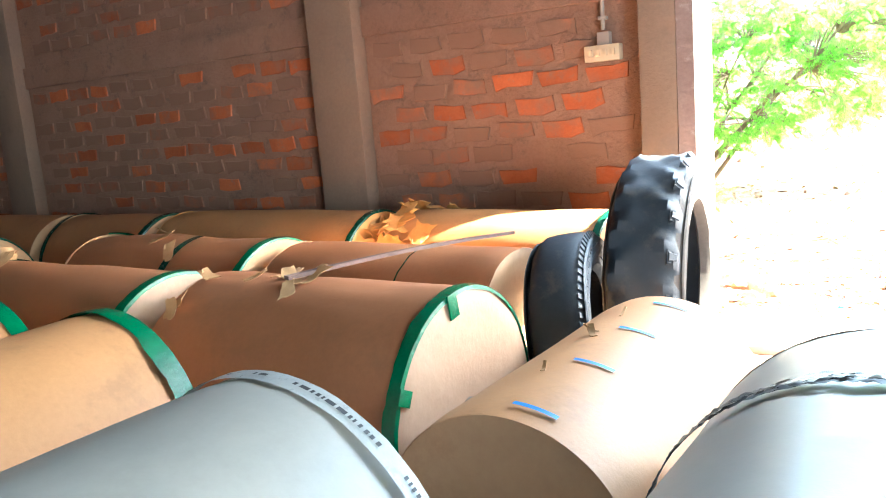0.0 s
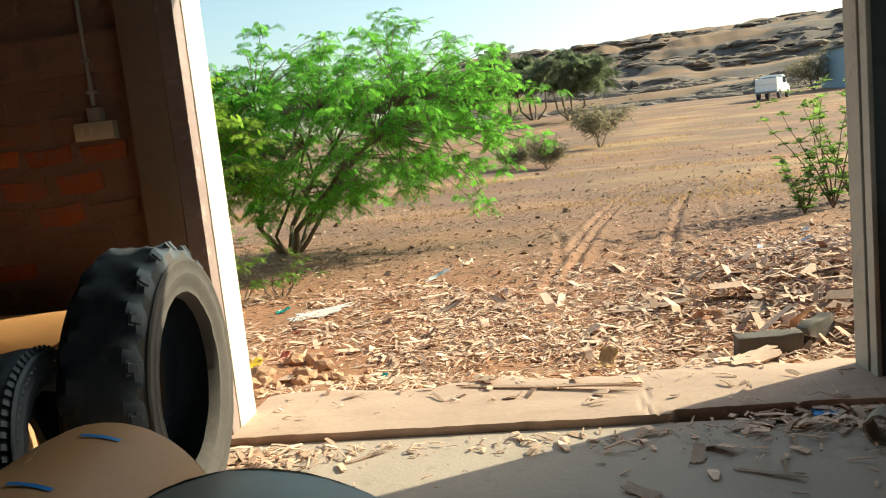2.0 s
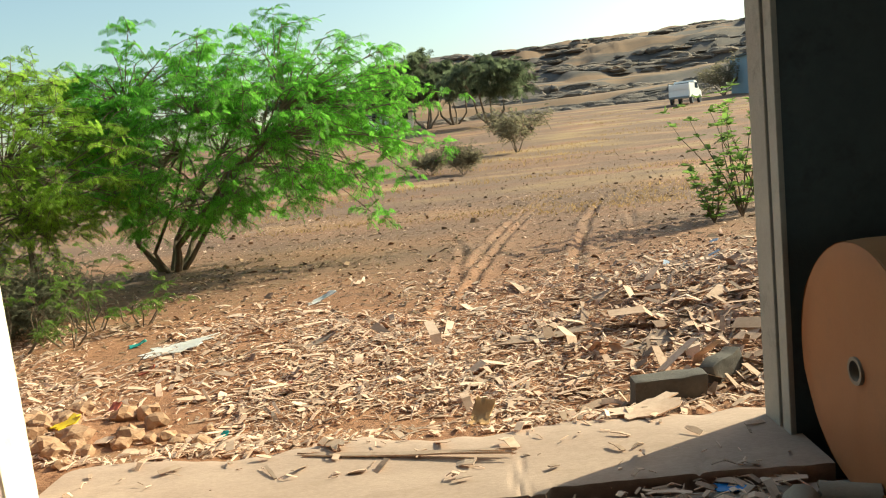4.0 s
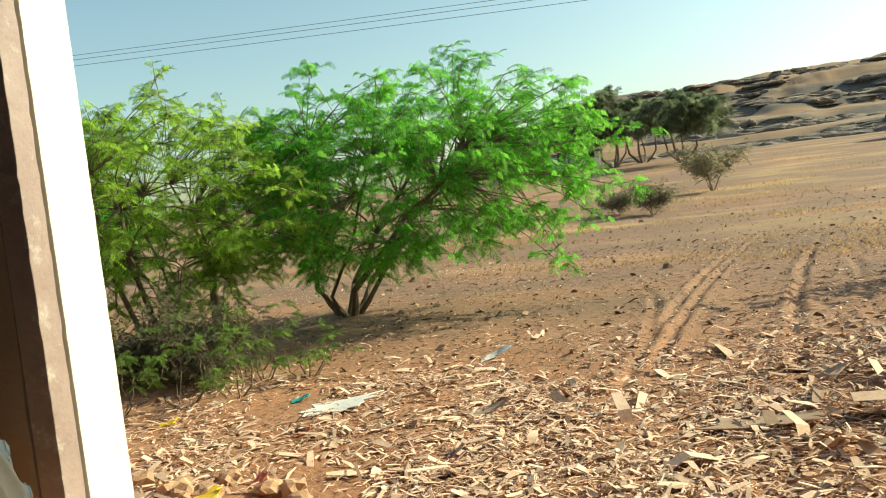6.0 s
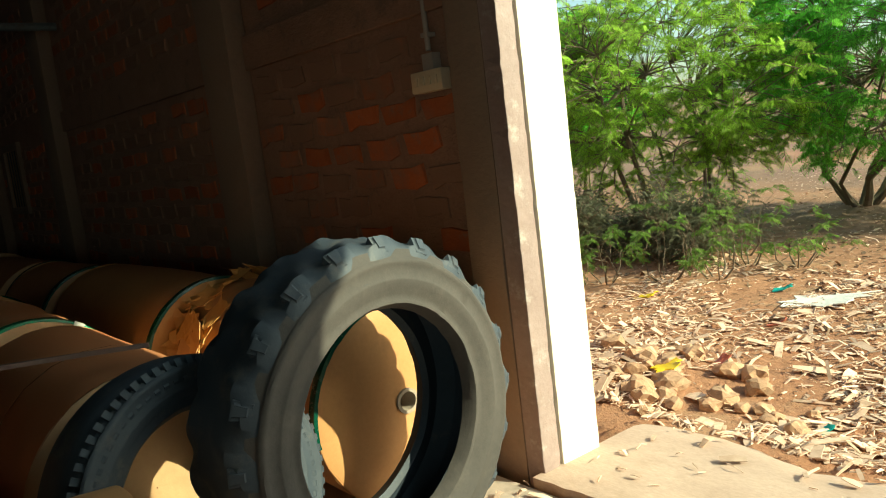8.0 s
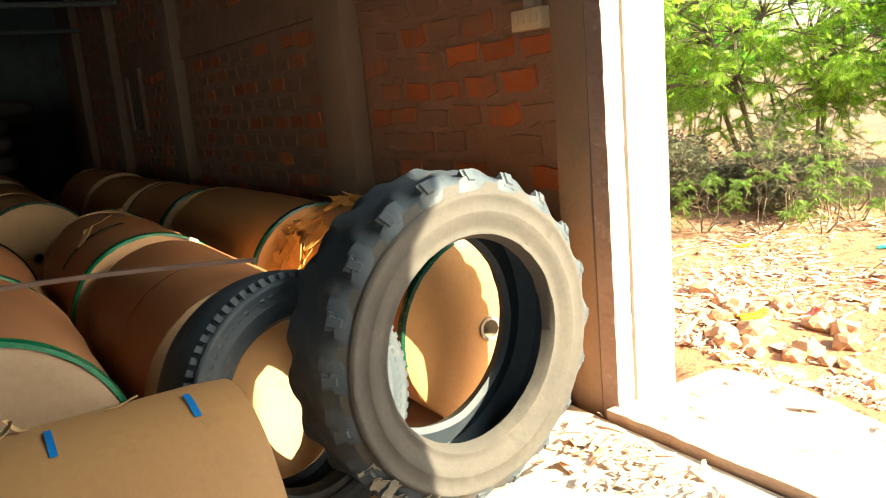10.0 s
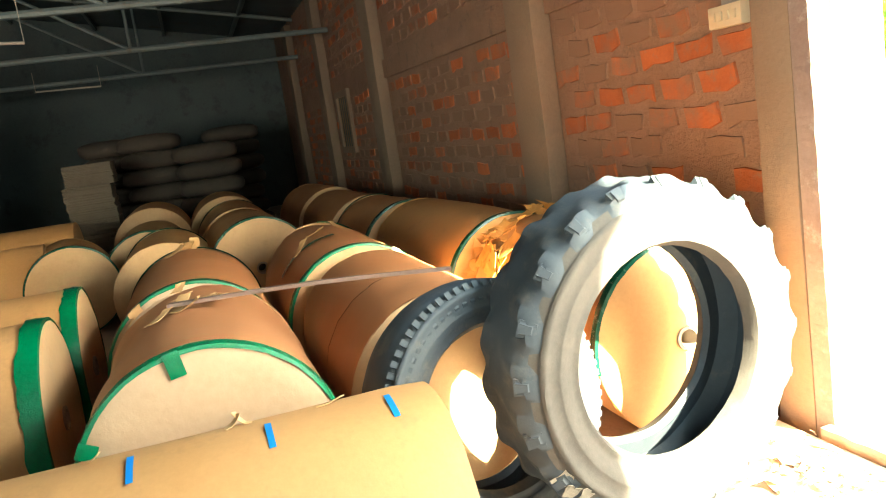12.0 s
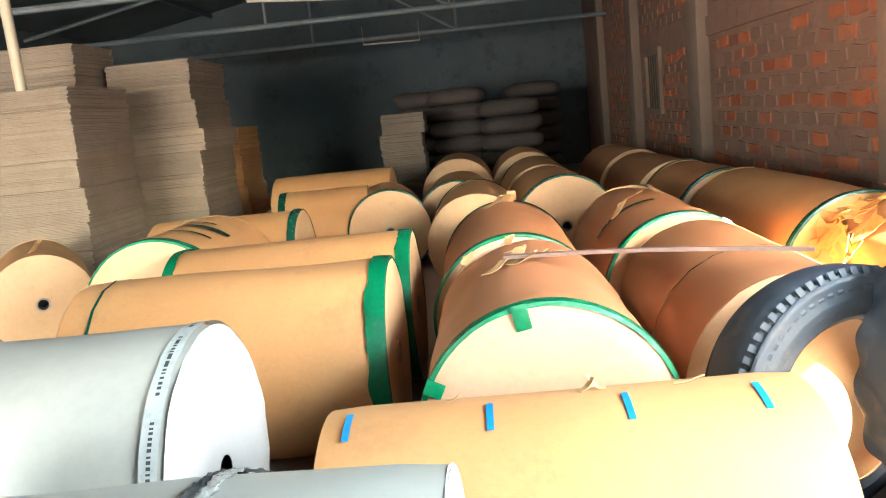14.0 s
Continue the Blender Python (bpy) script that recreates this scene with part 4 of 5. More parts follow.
def tree(x, y, seed, height, stems, label, leaf, density, name="tree", lean=(0, 0), spray=0.16, leafw=0.03, base_r=0.07, reach=1.0, droop=0.5, up=0.05, leaflets=9):
    rd = random.Random(seed)
    z = ground_z(x, y) - 0.03
    root = thing(name, label, "tree" if height > 1.8 else "shrub", pose(x, y, z))
    segs, tips = [], []
    for k in range(stems):
        a = TWO * k / stems + rd.uniform(-0.5, 0.5)
        d = Vector((math.cos(a) * rd.uniform(0.4, 0.9) * reach + lean[0], math.sin(a) * rd.uniform(0.4, 0.9) * reach + lean[1], 1)).normalized()
        branch(rd, Vector((rd.uniform(-.08, .08), rd.uniform(-.08, .08), 0)), d, height * rd.uniform(0.62, 0.85), base_r * rd.uniform(0.7, 1), 0, segs, tips, 2, 0.75, up)
    bm = bmesh.new()
    for pts, radii in segs:
        tube(bm, pts, [max(0.004, q) for q in radii], 6, caps=False)
    part("trunk", bm, BARK, root, "brown forked stems and branches")
    sprays = []
    for p, d in tips:
        for _ in range(density):
            e = (d * 0.5 + Vector((rd.uniform(-1, 1), rd.uniform(-1, 1), rd.uniform(-0.6, 0.6)))).normalized()
            sprays.append((p + Vector((rd.gauss(0, 1), rd.gauss(0, 1), rd.gauss(0, 0.8))) * 0.09, e))
    frond_mesh(sprays, leaf, leaflets, spray, leafw, droop, rd, "crown", root)
    return root



def acacia(x, y, seed, label, centre, radii, clumps, stems, base_r=0.07, twigs=6, leaf=LEAF, sprays_per=8, spray=0.17, leafw=0.032, scale=1.0, name="tree"):
    """Forked stems that reach to clumps of feathery leaves, spread over an uneven crown."""
    rd = random.Random(seed)
    z0 = ground_z(x, y) - 0.04
    root = thing(name, label, name, pose(x, y, z0))
    c = Vector(centre) - Vector((x, y, z0))
    bm = bmesh.new()
    forks = []
    for k in range(stems):
        a = TWO * k / stems + rd.uniform(-0.4, 0.4)
        p = Vector((math.cos(a) * 0.09 + rd.uniform(-.05, .05), math.sin(a) * 0.09, 0)) * scale
        q = c + Vector((math.cos(a) * radii[0] * rd.uniform(0.2, 0.5), math.sin(a) * radii[1] * 0.45, radii[2] * rd.uniform(-0.15, 0.35)))
        # up first, then out towards the crown
        low = p + Vector((math.cos(a) * 0.34, math.sin(a) * 0.34, 0.30 + 0.15 * rd.random())) * scale
        m1 = low.lerp(q, 0.36) + Vector((rd.gauss(0, .06), rd.gauss(0, .06), 0.14)) * scale
        m2 = low.lerp(q, 0.7) + Vector((rd.gauss(0, .08), rd.gauss(0, .08), 0.10)) * scale
        pts = [p, p.lerp(low, 0.5) + Vector((rd.gauss(0, .015), rd.gauss(0, .015), 0)) * scale, low, m1, m2, q]
        r = base_r * rd.uniform(0.5, 1)
        tube(bm, pts, [r, r * 0.85, r * 0.75, r * 0.6, r * 0.45, r * 0.3], 7, False)
        forks += [(m1, r * 0.5), (m2, r * 0.42), (q, r * 0.32)]
    sprays = []
    for k in range(clumps):
        while True:
            u = Vector((rd.uniform(-1, 1), rd.uniform(-1, 1), rd.uniform(-0.75, 1)))
            if 0.25 < u.length < 1:
                break
        f = 0.75 + 0.45 * noise.noise(u * 2.2 + Vector((seed, 0, 0))) + 0.25 * rd.random()
        u = u.normalized() * (u.length ** 0.5)
        t = c + Vector((u.x * radii[0], u.y * radii[1], u.z * radii[2])) * f
        if t.z < 0.42 * scale:
            t.z = 0.42 * scale + rd.random() * 0.3 * scale
        s, r = min(forks, key=lambda g: (g[0] - t).length + rd.random() * 0.5)
        mid = s.lerp(t, 0.5) + Vector((rd.gauss(0, .08), rd.gauss(0, .08), 0.10 + rd.gauss(0, 0.06))) * scale
        tube(bm, [s, s.lerp(mid, 0.5) + Vector((0, 0, 0.03)), mid, mid.lerp(t, 0.4) + Vector((0, 0, 0.02)), mid.lerp(t, 0.8)], [r * 0.6, r * 0.5, r * 0.4, r * 0.3, 0.006 * scale], 5, False)
        out = (t - s).normalized()
        out.z *= 0.45
        for w in range(twigs):
            d = (out * 0.4 + Vector((rd.gauss(0, .6), rd.gauss(0, .6), rd.gauss(-0.08, .3)))).normalized()
            L = rd.uniform(0.14, 0.30) * scale
            o = t.lerp(mid, rd.random() * 0.35)
            e = o + d * L + Vector((0, 0, -0.10 * L))
            tube(bm, [o, o.lerp(e, 0.5) + Vector((0, 0, 0.04 * L)), e], [0.006 * scale, 0.004 * scale, 0.002 * scale], 3, False)
            for v in range(sprays_per):
                g = (v + 0.5) / sprays_per
                p = o.lerp(e, g) + Vector((0, 0, 0.06 * L * math.sin(PI * g)))
                side = d.cross(Vector((0, 0, 1))).normalized() * (1 if v % 2 else -1)
                sprays.append((p, (side + d * 0.6 + Vector((rd.gauss(0, .25), rd.gauss(0, .25), rd.gauss(-.05, .3)))).normalized()))
    part("trunk", bm, BARK, root, "brown forked stems and branches")
    frond_mesh(sprays, leaf, 6, spray, leafw, 0.35, rd, "crown", root)
    return root


acacia(-2.64, 11.8, 3, "bright green feathery acacia tree with forked trunk", (-1.62, 11.4, 1.60), (2.85, 1.8, 1.42), 540, 7, 0.055, 5, LEAF, 6, 0.10, 0.032)
acacia(-3.75, 9.7, 8, "yellow-green feathery acacia tree with dry lower twigs", (-4.1, 9.8, 1.50), (2.1, 1.6, 1.38), 430, 5, 0.045, 5, LEAF_YELLOW, 6, 0.09, 0.028)
acacia(-7.0, 11.5, 12, "green feathery acacia tree behind the others", (-7.2, 11.5, 1.9), (2.2, 1.7, 1.2), 130, 5, 0.05, 6, LEAF, 8, 0.2, 0.04)
for k, (x, y, h) in enumerate(((-3.0, 8.3, 0.55), (-3.7, 7.9, 0.5), (-2.5, 8.3, 0.45), (-4.1, 8.4, 0.5))):
    tree(x, y, 40 + k, h, 6, "dry grey thorny undergrowth under the trees", LEAF_TWIG, 1, "shrub", spray=0.10, leafw=0.012, base_r=0.012, reach=1.3, up=0.0)
for k, (x, y, h) in enumerate(((-1.95, 7.65, 0.3), (-2.75, 7.3, 0.25), (-3.3, 6.9, 0.35), (-2.3, 8.6, 0.4), (-1.6, 8.2, 0.2), (-3.9, 7.4, 0.4), (-2.3, 7.5, 0.34), (-2.0, 8.2, 0.4))):
    acacia(x, y, 50 + k, "low green weeds at the edge of the litter", (x, y, ground_z(x, y) + h), (0.42, 0.34, h * 1.1), 15, 5, 0.010, 3, LEAF_WEED, 5, 0.055, 0.014, 0.35, "shrub")
# shrubs in the field
tree(3.4, 34.5, 60, 1.7, 4, "grey-green thorn bush in the dry field", LEAF_DRY, 1, "shrub", spray=0.22, leafw=0.04, base_r=0.03, reach=0.7, leaflets=4)
tree(1.2, 27.5, 61, 0.8, 6, "small dry bush in the field", LEAF_DRY, 1, "shrub", spray=0.12, leafw=0.02, base_r=0.012, reach=1.5, leaflets=3)
tree(0.1, 28.5, 62, 0.7, 6, "small dry bush in the field", LEAF_DRY, 1, "shrub", spray=0.12, leafw=0.02, base_r=0.012, reach=1.5, leaflets=3)
for k, (x, y, h, w) in enumerate(((-1.8, 71, 6.3, 3.4), (3.4, 64, 5.0, 4.2), (0.6, 74, 5.2, 3.6), (-5.5, 74, 4.6, 3.0), (-14, 84, 5.0, 4), (-24, 88, 6, 5))):
    z = ground_z(x, y)
    acacia(x, y, 70 + k, "dark flat-topped acacia tree at the foot of the hill", (x, y, z + h * 0.72), (w, w, h * 0.32), 80, 4, 0.14, 4, LEAF_DARK, 6, 0.55, 0.20, 2.6)
tree(24.5, 74, 85, 2.6, 5, "bare dry bush beside the parked pickup", LEAF_DRY, 1, "shrub", spray=0.3, leafw=0.05, base_r=0.05)


def broad_bush(x, y, h, seed, stems=7):
    rd = random.Random(seed)
    root = thing("shrub", "broad-leaved green weed bush beside the opening", "shrub", pose(x, y, ground_z(x, y)))
    bm, lb = bmesh.new(), bmesh.new()
    for k in range(stems):
        a = TWO * k / stems
        d = Vector((math.cos(a) * 0.45, math.sin(a) * 0.45, 1))
        pts, p = [], Vector((0, 0, 0))
        for i in range(8):
            pts.append(p.copy())
            d = (d + Vector((rd.uniform(-.2, .2), rd.uniform(-.2, .2), 0.05))).normalized()
            p = p + d * h / 7
            for s in range(7):
                e = Vector((rd.uniform(-1, 1), rd.uniform(-1, 1), rd.uniform(0, .5))).normalized()
                w = e.cross(Vector((0, 0, 1))).normalized()
                L, W = rd.uniform(0.08, 0.14), rd.uniform(0.025, 0.045)
                ring = [p, p + e * L * 0.3 + w * W, p + e * L * 0.7 + w * W * 0.9, p + e * L - Vector((0, 0, 0.02)), p + e * L * 0.7 - w * W * 0.9, p + e * L * 0.3 - w * W]
                lb.faces.new([lb.verts.new(q) for q in ring])
        tube(bm, pts, [0.012 * (1 - i / 9) for i in range(8)], 5, False)
    part("stem", bm, BARK, root)
    part("foliage", lb, LEAF_BROAD, root, smooth=False)


broad_bush(4.72, 11.6, 1.45, 5, 8)
broad_bush(5.2, 12.3, 1.3, 6)
broad_bush(4.25, 11.2, 0.7, 7, 5)

# ---- rocky ledges of the hill ----
def boulders(count, seed):
    rd = random.Random(seed)
    bm = bmesh.new()
    bmesh.ops.create_icosphere(bm, subdivisions=2, radius=1)
    base = [v.co.copy() for v in bm.verts]
    tri = [tuple(v.index for v in f.verts) for f in bm.faces]
    bm.free()
    vs, fs = [], []
    for k in range(count):
        az, d = radians(rd.uniform(-6, 30)), 78 + 125 * rd.random() ** 1.3
        x, y = 1.2 + d * math.sin(az), 1.2 + d * math.cos(az)
        band = noise.noise((x * 0.02, y * 0.10, 9))
        if band < 0.08 or d > 185:
            continue
        z = ground_z(x, y)
        sx, sy, sz = rd.uniform(0.5, 3.0), rd.uniform(0.5, 1.5), rd.uniform(0.15, 0.6)
        i, yaw = len(vs), rd.gauss(0, 0.25)
        for v in base:
            q = v * (1 + 0.45 * noise.noise(v * 1.7 + Vector((k * 3.1, 0, 0))))
            px, py = q.x * sx, q.y * sy
            vs.append((x + px * math.cos(yaw) - py * math.sin(yaw), y + px * math.sin(yaw) + py * math.cos(yaw), z + q.z * sz))
        fs += [tuple(i + e for e in t) for t in tri]
    me = bpy.data.meshes.new("boulders")
    me.from_pydata(vs, [], fs)
    me.materials.append(ROCK)
    tagged(new("hill_rocks", me), "dark broken rock ledges across the hillside", "rocks", kind="stuff")


boulders(2600, 6)

# ---- dry grass, litter ----
rd = random.Random(11)
vs, fs = [], []
for k in range(6500):
    y = 13 + 54 * rd.random() ** 1.5
    x = rd.uniform(-0.28 * y - 3, 0.42 * y + 2)
    if noise.noise((x * 0.14, y * 0.55, 7)) < 0.16:
        continue
    z = ground_z(x, y)
    for b in range(7):
        a = rd.random() * TWO
        h, w = rd.uniform(0.03, 0.06) + 0.08 * rd.random() * smooth(14, 26, y), rd.uniform(0.008, 0.02)
        px, py = x + rd.gauss(0, 0.2), y + rd.gauss(0, 0.15)
        i = len(vs)
        vs += [(px - w * math.cos(a), py - w * math.sin(a), z - 0.02), (px + w * math.cos(a), py + w * math.sin(a), z - 0.02), (px + rd.gauss(0, 0.06), py + rd.gauss(0, 0.06), z + h)]
        fs.append((i, i + 1, i + 2))
me = bpy.data.meshes.new("grass")
me.from_pydata(vs, [], fs)
me.materials.append(GRASS)
tagged(new("grass", me), "patches of pale dry grass across the field", "grass", kind="stuff")


def chip(vs, fs, x, y, z, L, W, T, yaw, tilt, bend, rd):
    """A thin bent sliver: two joined slabs."""
    m = pose(x, y, z, rd.gauss(0, tilt), rd.gauss(0, tilt), yaw)
    i = len(vs)
    q = rd.uniform(0.5, 1.0)
    for px, wd, pz in ((-L / 2, W * q, 0), (0, W, bend), (L / 2, W * rd.uniform(0.3, 1), 0)):
        for sy, sz in ((-1, 0), (1, 0), (1, 1), (-1, 1)):
            vs.append(tuple(m @ Vector((px, sy * wd / 2, pz + sz * T))))
    for s in (0, 4):
        for a, b in ((0, 1), (1, 2), (2, 3), (3, 0)):
            fs.append((i + s + a, i + s + b, i + s + 4 + b, i + s + 4 + a))
    fs.append((i + 3, i + 2, i + 1, i))
    fs.append((i + 8, i + 9, i + 10, i + 11))


def litter(name, label, count, place, size, seed, material=SCRAP, tilt=9, slim=(0.08, 0.12, 0.18, 0.28, 0.45)):
    rd = random.Random(seed)
    vs, fs = [], []
    for k in range(count):
        x, y = place(rd)
        L = size * rd.lognormvariate(0, 0.55)
        z = ground_z(x, y) if y > 4.95 else (0.0 if y > 4.88 else 0.042 if y > 4.18 else 0.003)
        chip(vs, fs, x, y, z + rd.uniform(0.0, 0.012), L, L * rd.choice(slim), rd.uniform(0.0015, 0.004), rd.random() * 360, tilt, L * rd.choice((0.02, 0.04, 0.08, 0.2)), rd)
    me = bpy.data.meshes.new(name)
    me.from_pydata(vs, [], fs)
    me.materials.append(material)
    return tagged(new(name, me), label, "litter", kind="stuff")


def spot_field(rd):
    while True:
        y = 5.0 + 4.8 * rd.random() ** 1.5
        x = rd.uniform(-2.6, 4.6)
        dens = (1 - smooth(6.9, 9.8, y)) * (0.35 + 0.65 * smooth(-2.6, 1.0, x)) + 0.05
        if rd.random() < dens * (0.5 + 1.4 * noise.noise((x * 1.1, y * 1.1, 3))):
            return x, y


def spot_pile(rd):
    while True:
        x, y = rd.gauss(3.3, 0.75), rd.gauss(6.7, 1.1)
        if y > 5 and x > 1.6:
            return x, y


litter("scrap_litter", "pale wood slivers and paper scraps strewn on the earth", 18000, spot_field, 0.044, 21, SCRAP, 10, (0.07, 0.1, 0.15, 0.22, 0.35))
litter("scrap_pile", "heap of wood slivers and torn paper beside the opening", 7000, spot_pile, 0.07, 22, SCRAP_DARK, 18, (0.05, 0.08, 0.12, 0.2, 0.3))
litter("bark_chunks", "curled brown bark pieces heaped beside the jamb", 280, lambda r: (2.75 + r.gauss(0, 0.4), max(5.15, 5.75 + r.gauss(0, 0.5))), 0.11, 32, SCRAP_DARK, 28, (0.15, 0.25, 0.4))
litter("wrapper_scraps", "pale blue plastic wrappers among the heap of slivers", 130, lambda r: (r.gauss(3.7, 0.5), max(5.6, r.gauss(7.6, 0.8))), 0.07, 27, BLUE_WRAP, 20)
litter("bark_strips", "long pale strips of bark and board strewn on the earth", 2000, spot_field, 0.085, 28, SCRAP, 14, (0.06, 0.09, 0.13, 0.2))
litter("dead_leaves", "small dark dead leaves and twigs across the earth", 8000, lambda r: (r.uniform(-4, 7), 6.5 + 12 * r.random() ** 1.2), 0.035, 29, SCRAP_DUSK, 14, (0.1, 0.2, 0.4))
litter("clods", "small stones and clods scattered over the trodden earth", 5000, lambda r: (r.uniform(-3, 10), 8 + 22 * r.random() ** 1.3), 0.03, 31, CLOD, 30, (0.4, 0.6, 0.9))
litter("chaff", "small dry leaves and chips across the earth", 9000, lambda r: (r.uniform(-6, 7), 5 + 13 * r.random() ** 1.3), 0.026, 23)
litter("floor_scraps", "paper and wood scraps on the threshold and floor", 330, lambda r: (r.uniform(-0.4, 2.4), r.choice((4.02 - abs(r.gauss(0, 0.08)), r.uniform(4.2, 4.9), 4.0 - abs(r.gauss(0, .25))))), 0.04, 24)
litter("edge_scraps", "slivers and dust strewn over the outer edge of the threshold", 420, lambda r: (r.uniform(-0.6, 2.7), 4.93 + r.gauss(0, 0.09)), 0.04, 26)
litter("tyre_scraps", "pale chips and paper scraps beside the standing tyre", 130, lambda r: (-0.25 + r.gauss(0, 0.17), 3.9 + r.gauss(0, 0.1)), 0.05, 30)
litter("corner_scraps", "scraps and dust gathered by the jamb", 190, lambda r: (2.35 - abs(r.gauss(0, 0.35)), 4.2 - abs(r.gauss(0, 0.28))), 0.042, 25)

# ---- store room: stacks, switchboard, roof frame ----
def board_stack(x0, x1, y0, y1, h, seed, label, lift=0.0, board=CARD):
    """A pile of flat cartons: bundles of sheets, each bundle a little shifted."""
    rd = random.Random(seed)
    root = thing("carton_stack", label, "cardboard stack", pose((x0 + x1) / 2, (y0 + y1) / 2, lift), "stacks of flat cartons")
    z = 0.0
    while z < h:
        t = rd.uniform(0.16, 0.30)
        bm = bmesh.new()
        dx, dy, k = rd.gauss(0, 0.015), rd.gauss(0, 0.02), 0.0
        w, d = (x1 - x0) / 2, (y1 - y0) / 2
        rings = []
        while k < t:
            th = rd.uniform(0.010, 0.018)
            ex, ey = dx + rd.gauss(0, 0.006), dy + rd.gauss(0, 0.006)
            for zz, s in ((k, 0.0), (k + th - 0.004, 0.0), (k + th - 0.003, 0.006)):
                rings.append([bm.verts.new((ex + a * (w - s), ey + b * (d - s), z + zz)) for a, b in ((-1, -1), (1, -1), (1, 1), (-1, 1))])
            k += th
        for p, q in zip(rings, rings[1:]):
            for e in range(4):
                bm.faces.new((p[e], p[(e + 1) % 4], q[(e + 1) % 4], q[e]))
        bm.faces.new(rings[0][::-1])
        bm.faces.new(rings[-1])
        part("carton_bale", bm, board, root, smooth=False)
        z += k
    return root


board_stack(-6.0, -4.9, -2.8, -1.28, 1.68, 3, "tall stack of flat brown cartons in bundles")
board_stack(-6.9, -6.05, -3.0, -1.75, 2.05, 4, "tall stack of flat brown cartons behind the first")
board_stack(-7.6, -6.5, -1.68, -0.82, 2.02, 5, "tall stack of flat grey-brown cartons")
board_stack(-8.6, -7.75, -1.42, -0.80, 1.2, 6, "low orange-brown stack of cartons", board=KRAFT)
board_stack(-9.2, -8.2, -2.8, -1.45, 1.9, 7, "stack of flat cartons in the dim corner", board=CARD_SHADED)
board_stack(-9.2, -8.6, 0.78, 1.32, 1.12, 8, "small stack of cartons far back in the store", board=CARD_SHADED)


def sack(x, y, z, lx, ly, lz, yaw, seed):
    bm = bmesh.new()
    bmesh.ops.create_icosphere(bm, subdivisions=3, radius=1)
    for v in bm.verts:
        c = v.co
        c = Vector((math.copysign(abs(c.x) ** 0.55, c.x) * lx / 2, math.copysign(abs(c.y) ** 0.6, c.y) * ly / 2, math.copysign(abs(c.z) ** 0.75, c.z) * lz / 2))
        v.co = c * (1 + 0.07 * noise.noise(c * 6 + Vector((seed, 0, 0))))
    ob = part("sack", bm, SACK, None, "dusty brown woven sack lying in a pile, darkened for the dim store")
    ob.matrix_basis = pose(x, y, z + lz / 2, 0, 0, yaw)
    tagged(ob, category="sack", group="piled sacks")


rd = random.Random(9)
for col, (x, y) in enumerate(((-10.2, 1.75), (-9.6, 2.45), (-11.2, 2.9), (-10.8, 1.2))):
    for k in range(7 if col != 1 else 6):
        sack(x + rd.gauss(0, .03), y + rd.gauss(0, .03), 0.24 * k - 0.01 * k, 0.85, 0.55, 0.25, rd.gauss(90, 6), col * 9 + k)

# roof frame
for k, x in enumerate((-12.0, -9.0, -6.0, -3.0, 0.0, 3.0)):
    root = thing("roof_truss", "grey steel roof truss under the tin sheets", "roof truss", pose(x, 0, 0))
    for nm, pts, r in (("tie_beam", [(0, 4.25, 2.62), (0, -5.5, 2.62)], 0.035), ("rafter", [(0, 4.25, 3.22), (0, -0.6, 4.12)], 0.035), ("rafter", [(0, -0.6, 4.12), (0, -5.5, 3.2)], 0.035),
                       ("strut", [(0, 1.8, 2.62), (0, 1.8, 3.65)], 0.022), ("strut", [(0, -0.6, 2.62), (0, -0.6, 4.1)], 0.022), ("strut", [(0, 1.8, 2.62), (0, -0.6, 4.1)], 0.022)):
        bm = bmesh.new()
        tube(bm, pts, r, 8)
        part(nm, bm, STEEL, root)
for k, y in enumerate((3.4, 2.2, 1.0, -0.4, -1.8, -3.2)):
    z = 3.15 + (5.0 - y) / 5.6 * 1.05 if y > -0.6 else 4.2 - (-0.6 - y) / 5.2 * 0.9
    bm = bmesh.new()
    box(bm, X0, X1, y - 0.025, y + 0.025, z - 0.09, z - 0.02)
    tagged(part("purlin", bm, STEEL, None, "steel purlin carrying the tin roof", smooth=False), category="purlin", kind="structure")
for pts in ([(-4.9, 0.3, 2.30), (-4.95, 1.25, 2.23)], [(-10, 0.5, 2.35), (-10, 1.3, 2.33)]):
    bm = bmesh.new()
    tube(bm, pts, 0.012, 6)
    for p in (pts[0], pts[1]):
        tube(bm, [p, (p[0], p[1], 2.6)], 0.004, 5)
    tagged(part("hanging_rod", bm, PIPE, None, "thin pale rod hung from the roof frame"), category="rod")
bm = bmesh.new()
tube(bm, [(-5.1, -1.76, 1.70), (-5.1, -1.765, 2.2), (-5.1, -1.77, 2.62)], 0.045, 10)
tagged(part("post", bm, IVORY, None, "pale round post standing on the cartons"), category="post")

# switchboard with its conduit on the brick wall
board = thing("switchboard", "small cream switchboard with conduit on the brick wall", "switchboard", pose(-0.93, WALL_Y - 0.001, 1.485))
bm = bmesh.new()
box(bm, -0.03, 0.035, -0.045, -0.002, 0.035, 0.10, 0.004)
part("back_box", bm, PIPE, board, "grey conduit coupler")
bm = bmesh.new()
box(bm, -0.098, 0.092, -0.058, -0.005, -0.045, 0.036, 0.006)
plate = part("plate", bm, IVORY, board, "cream switch plate")
for k in range(4):
    bm = bmesh.new()
    box(bm, -0.075 + k * 0.04, -0.052 + k * 0.04, -0.064, -0.057, -0.02, 0.014, 0.002)
    part("switch", bm, IVORY, plate)
bm = bmesh.new()
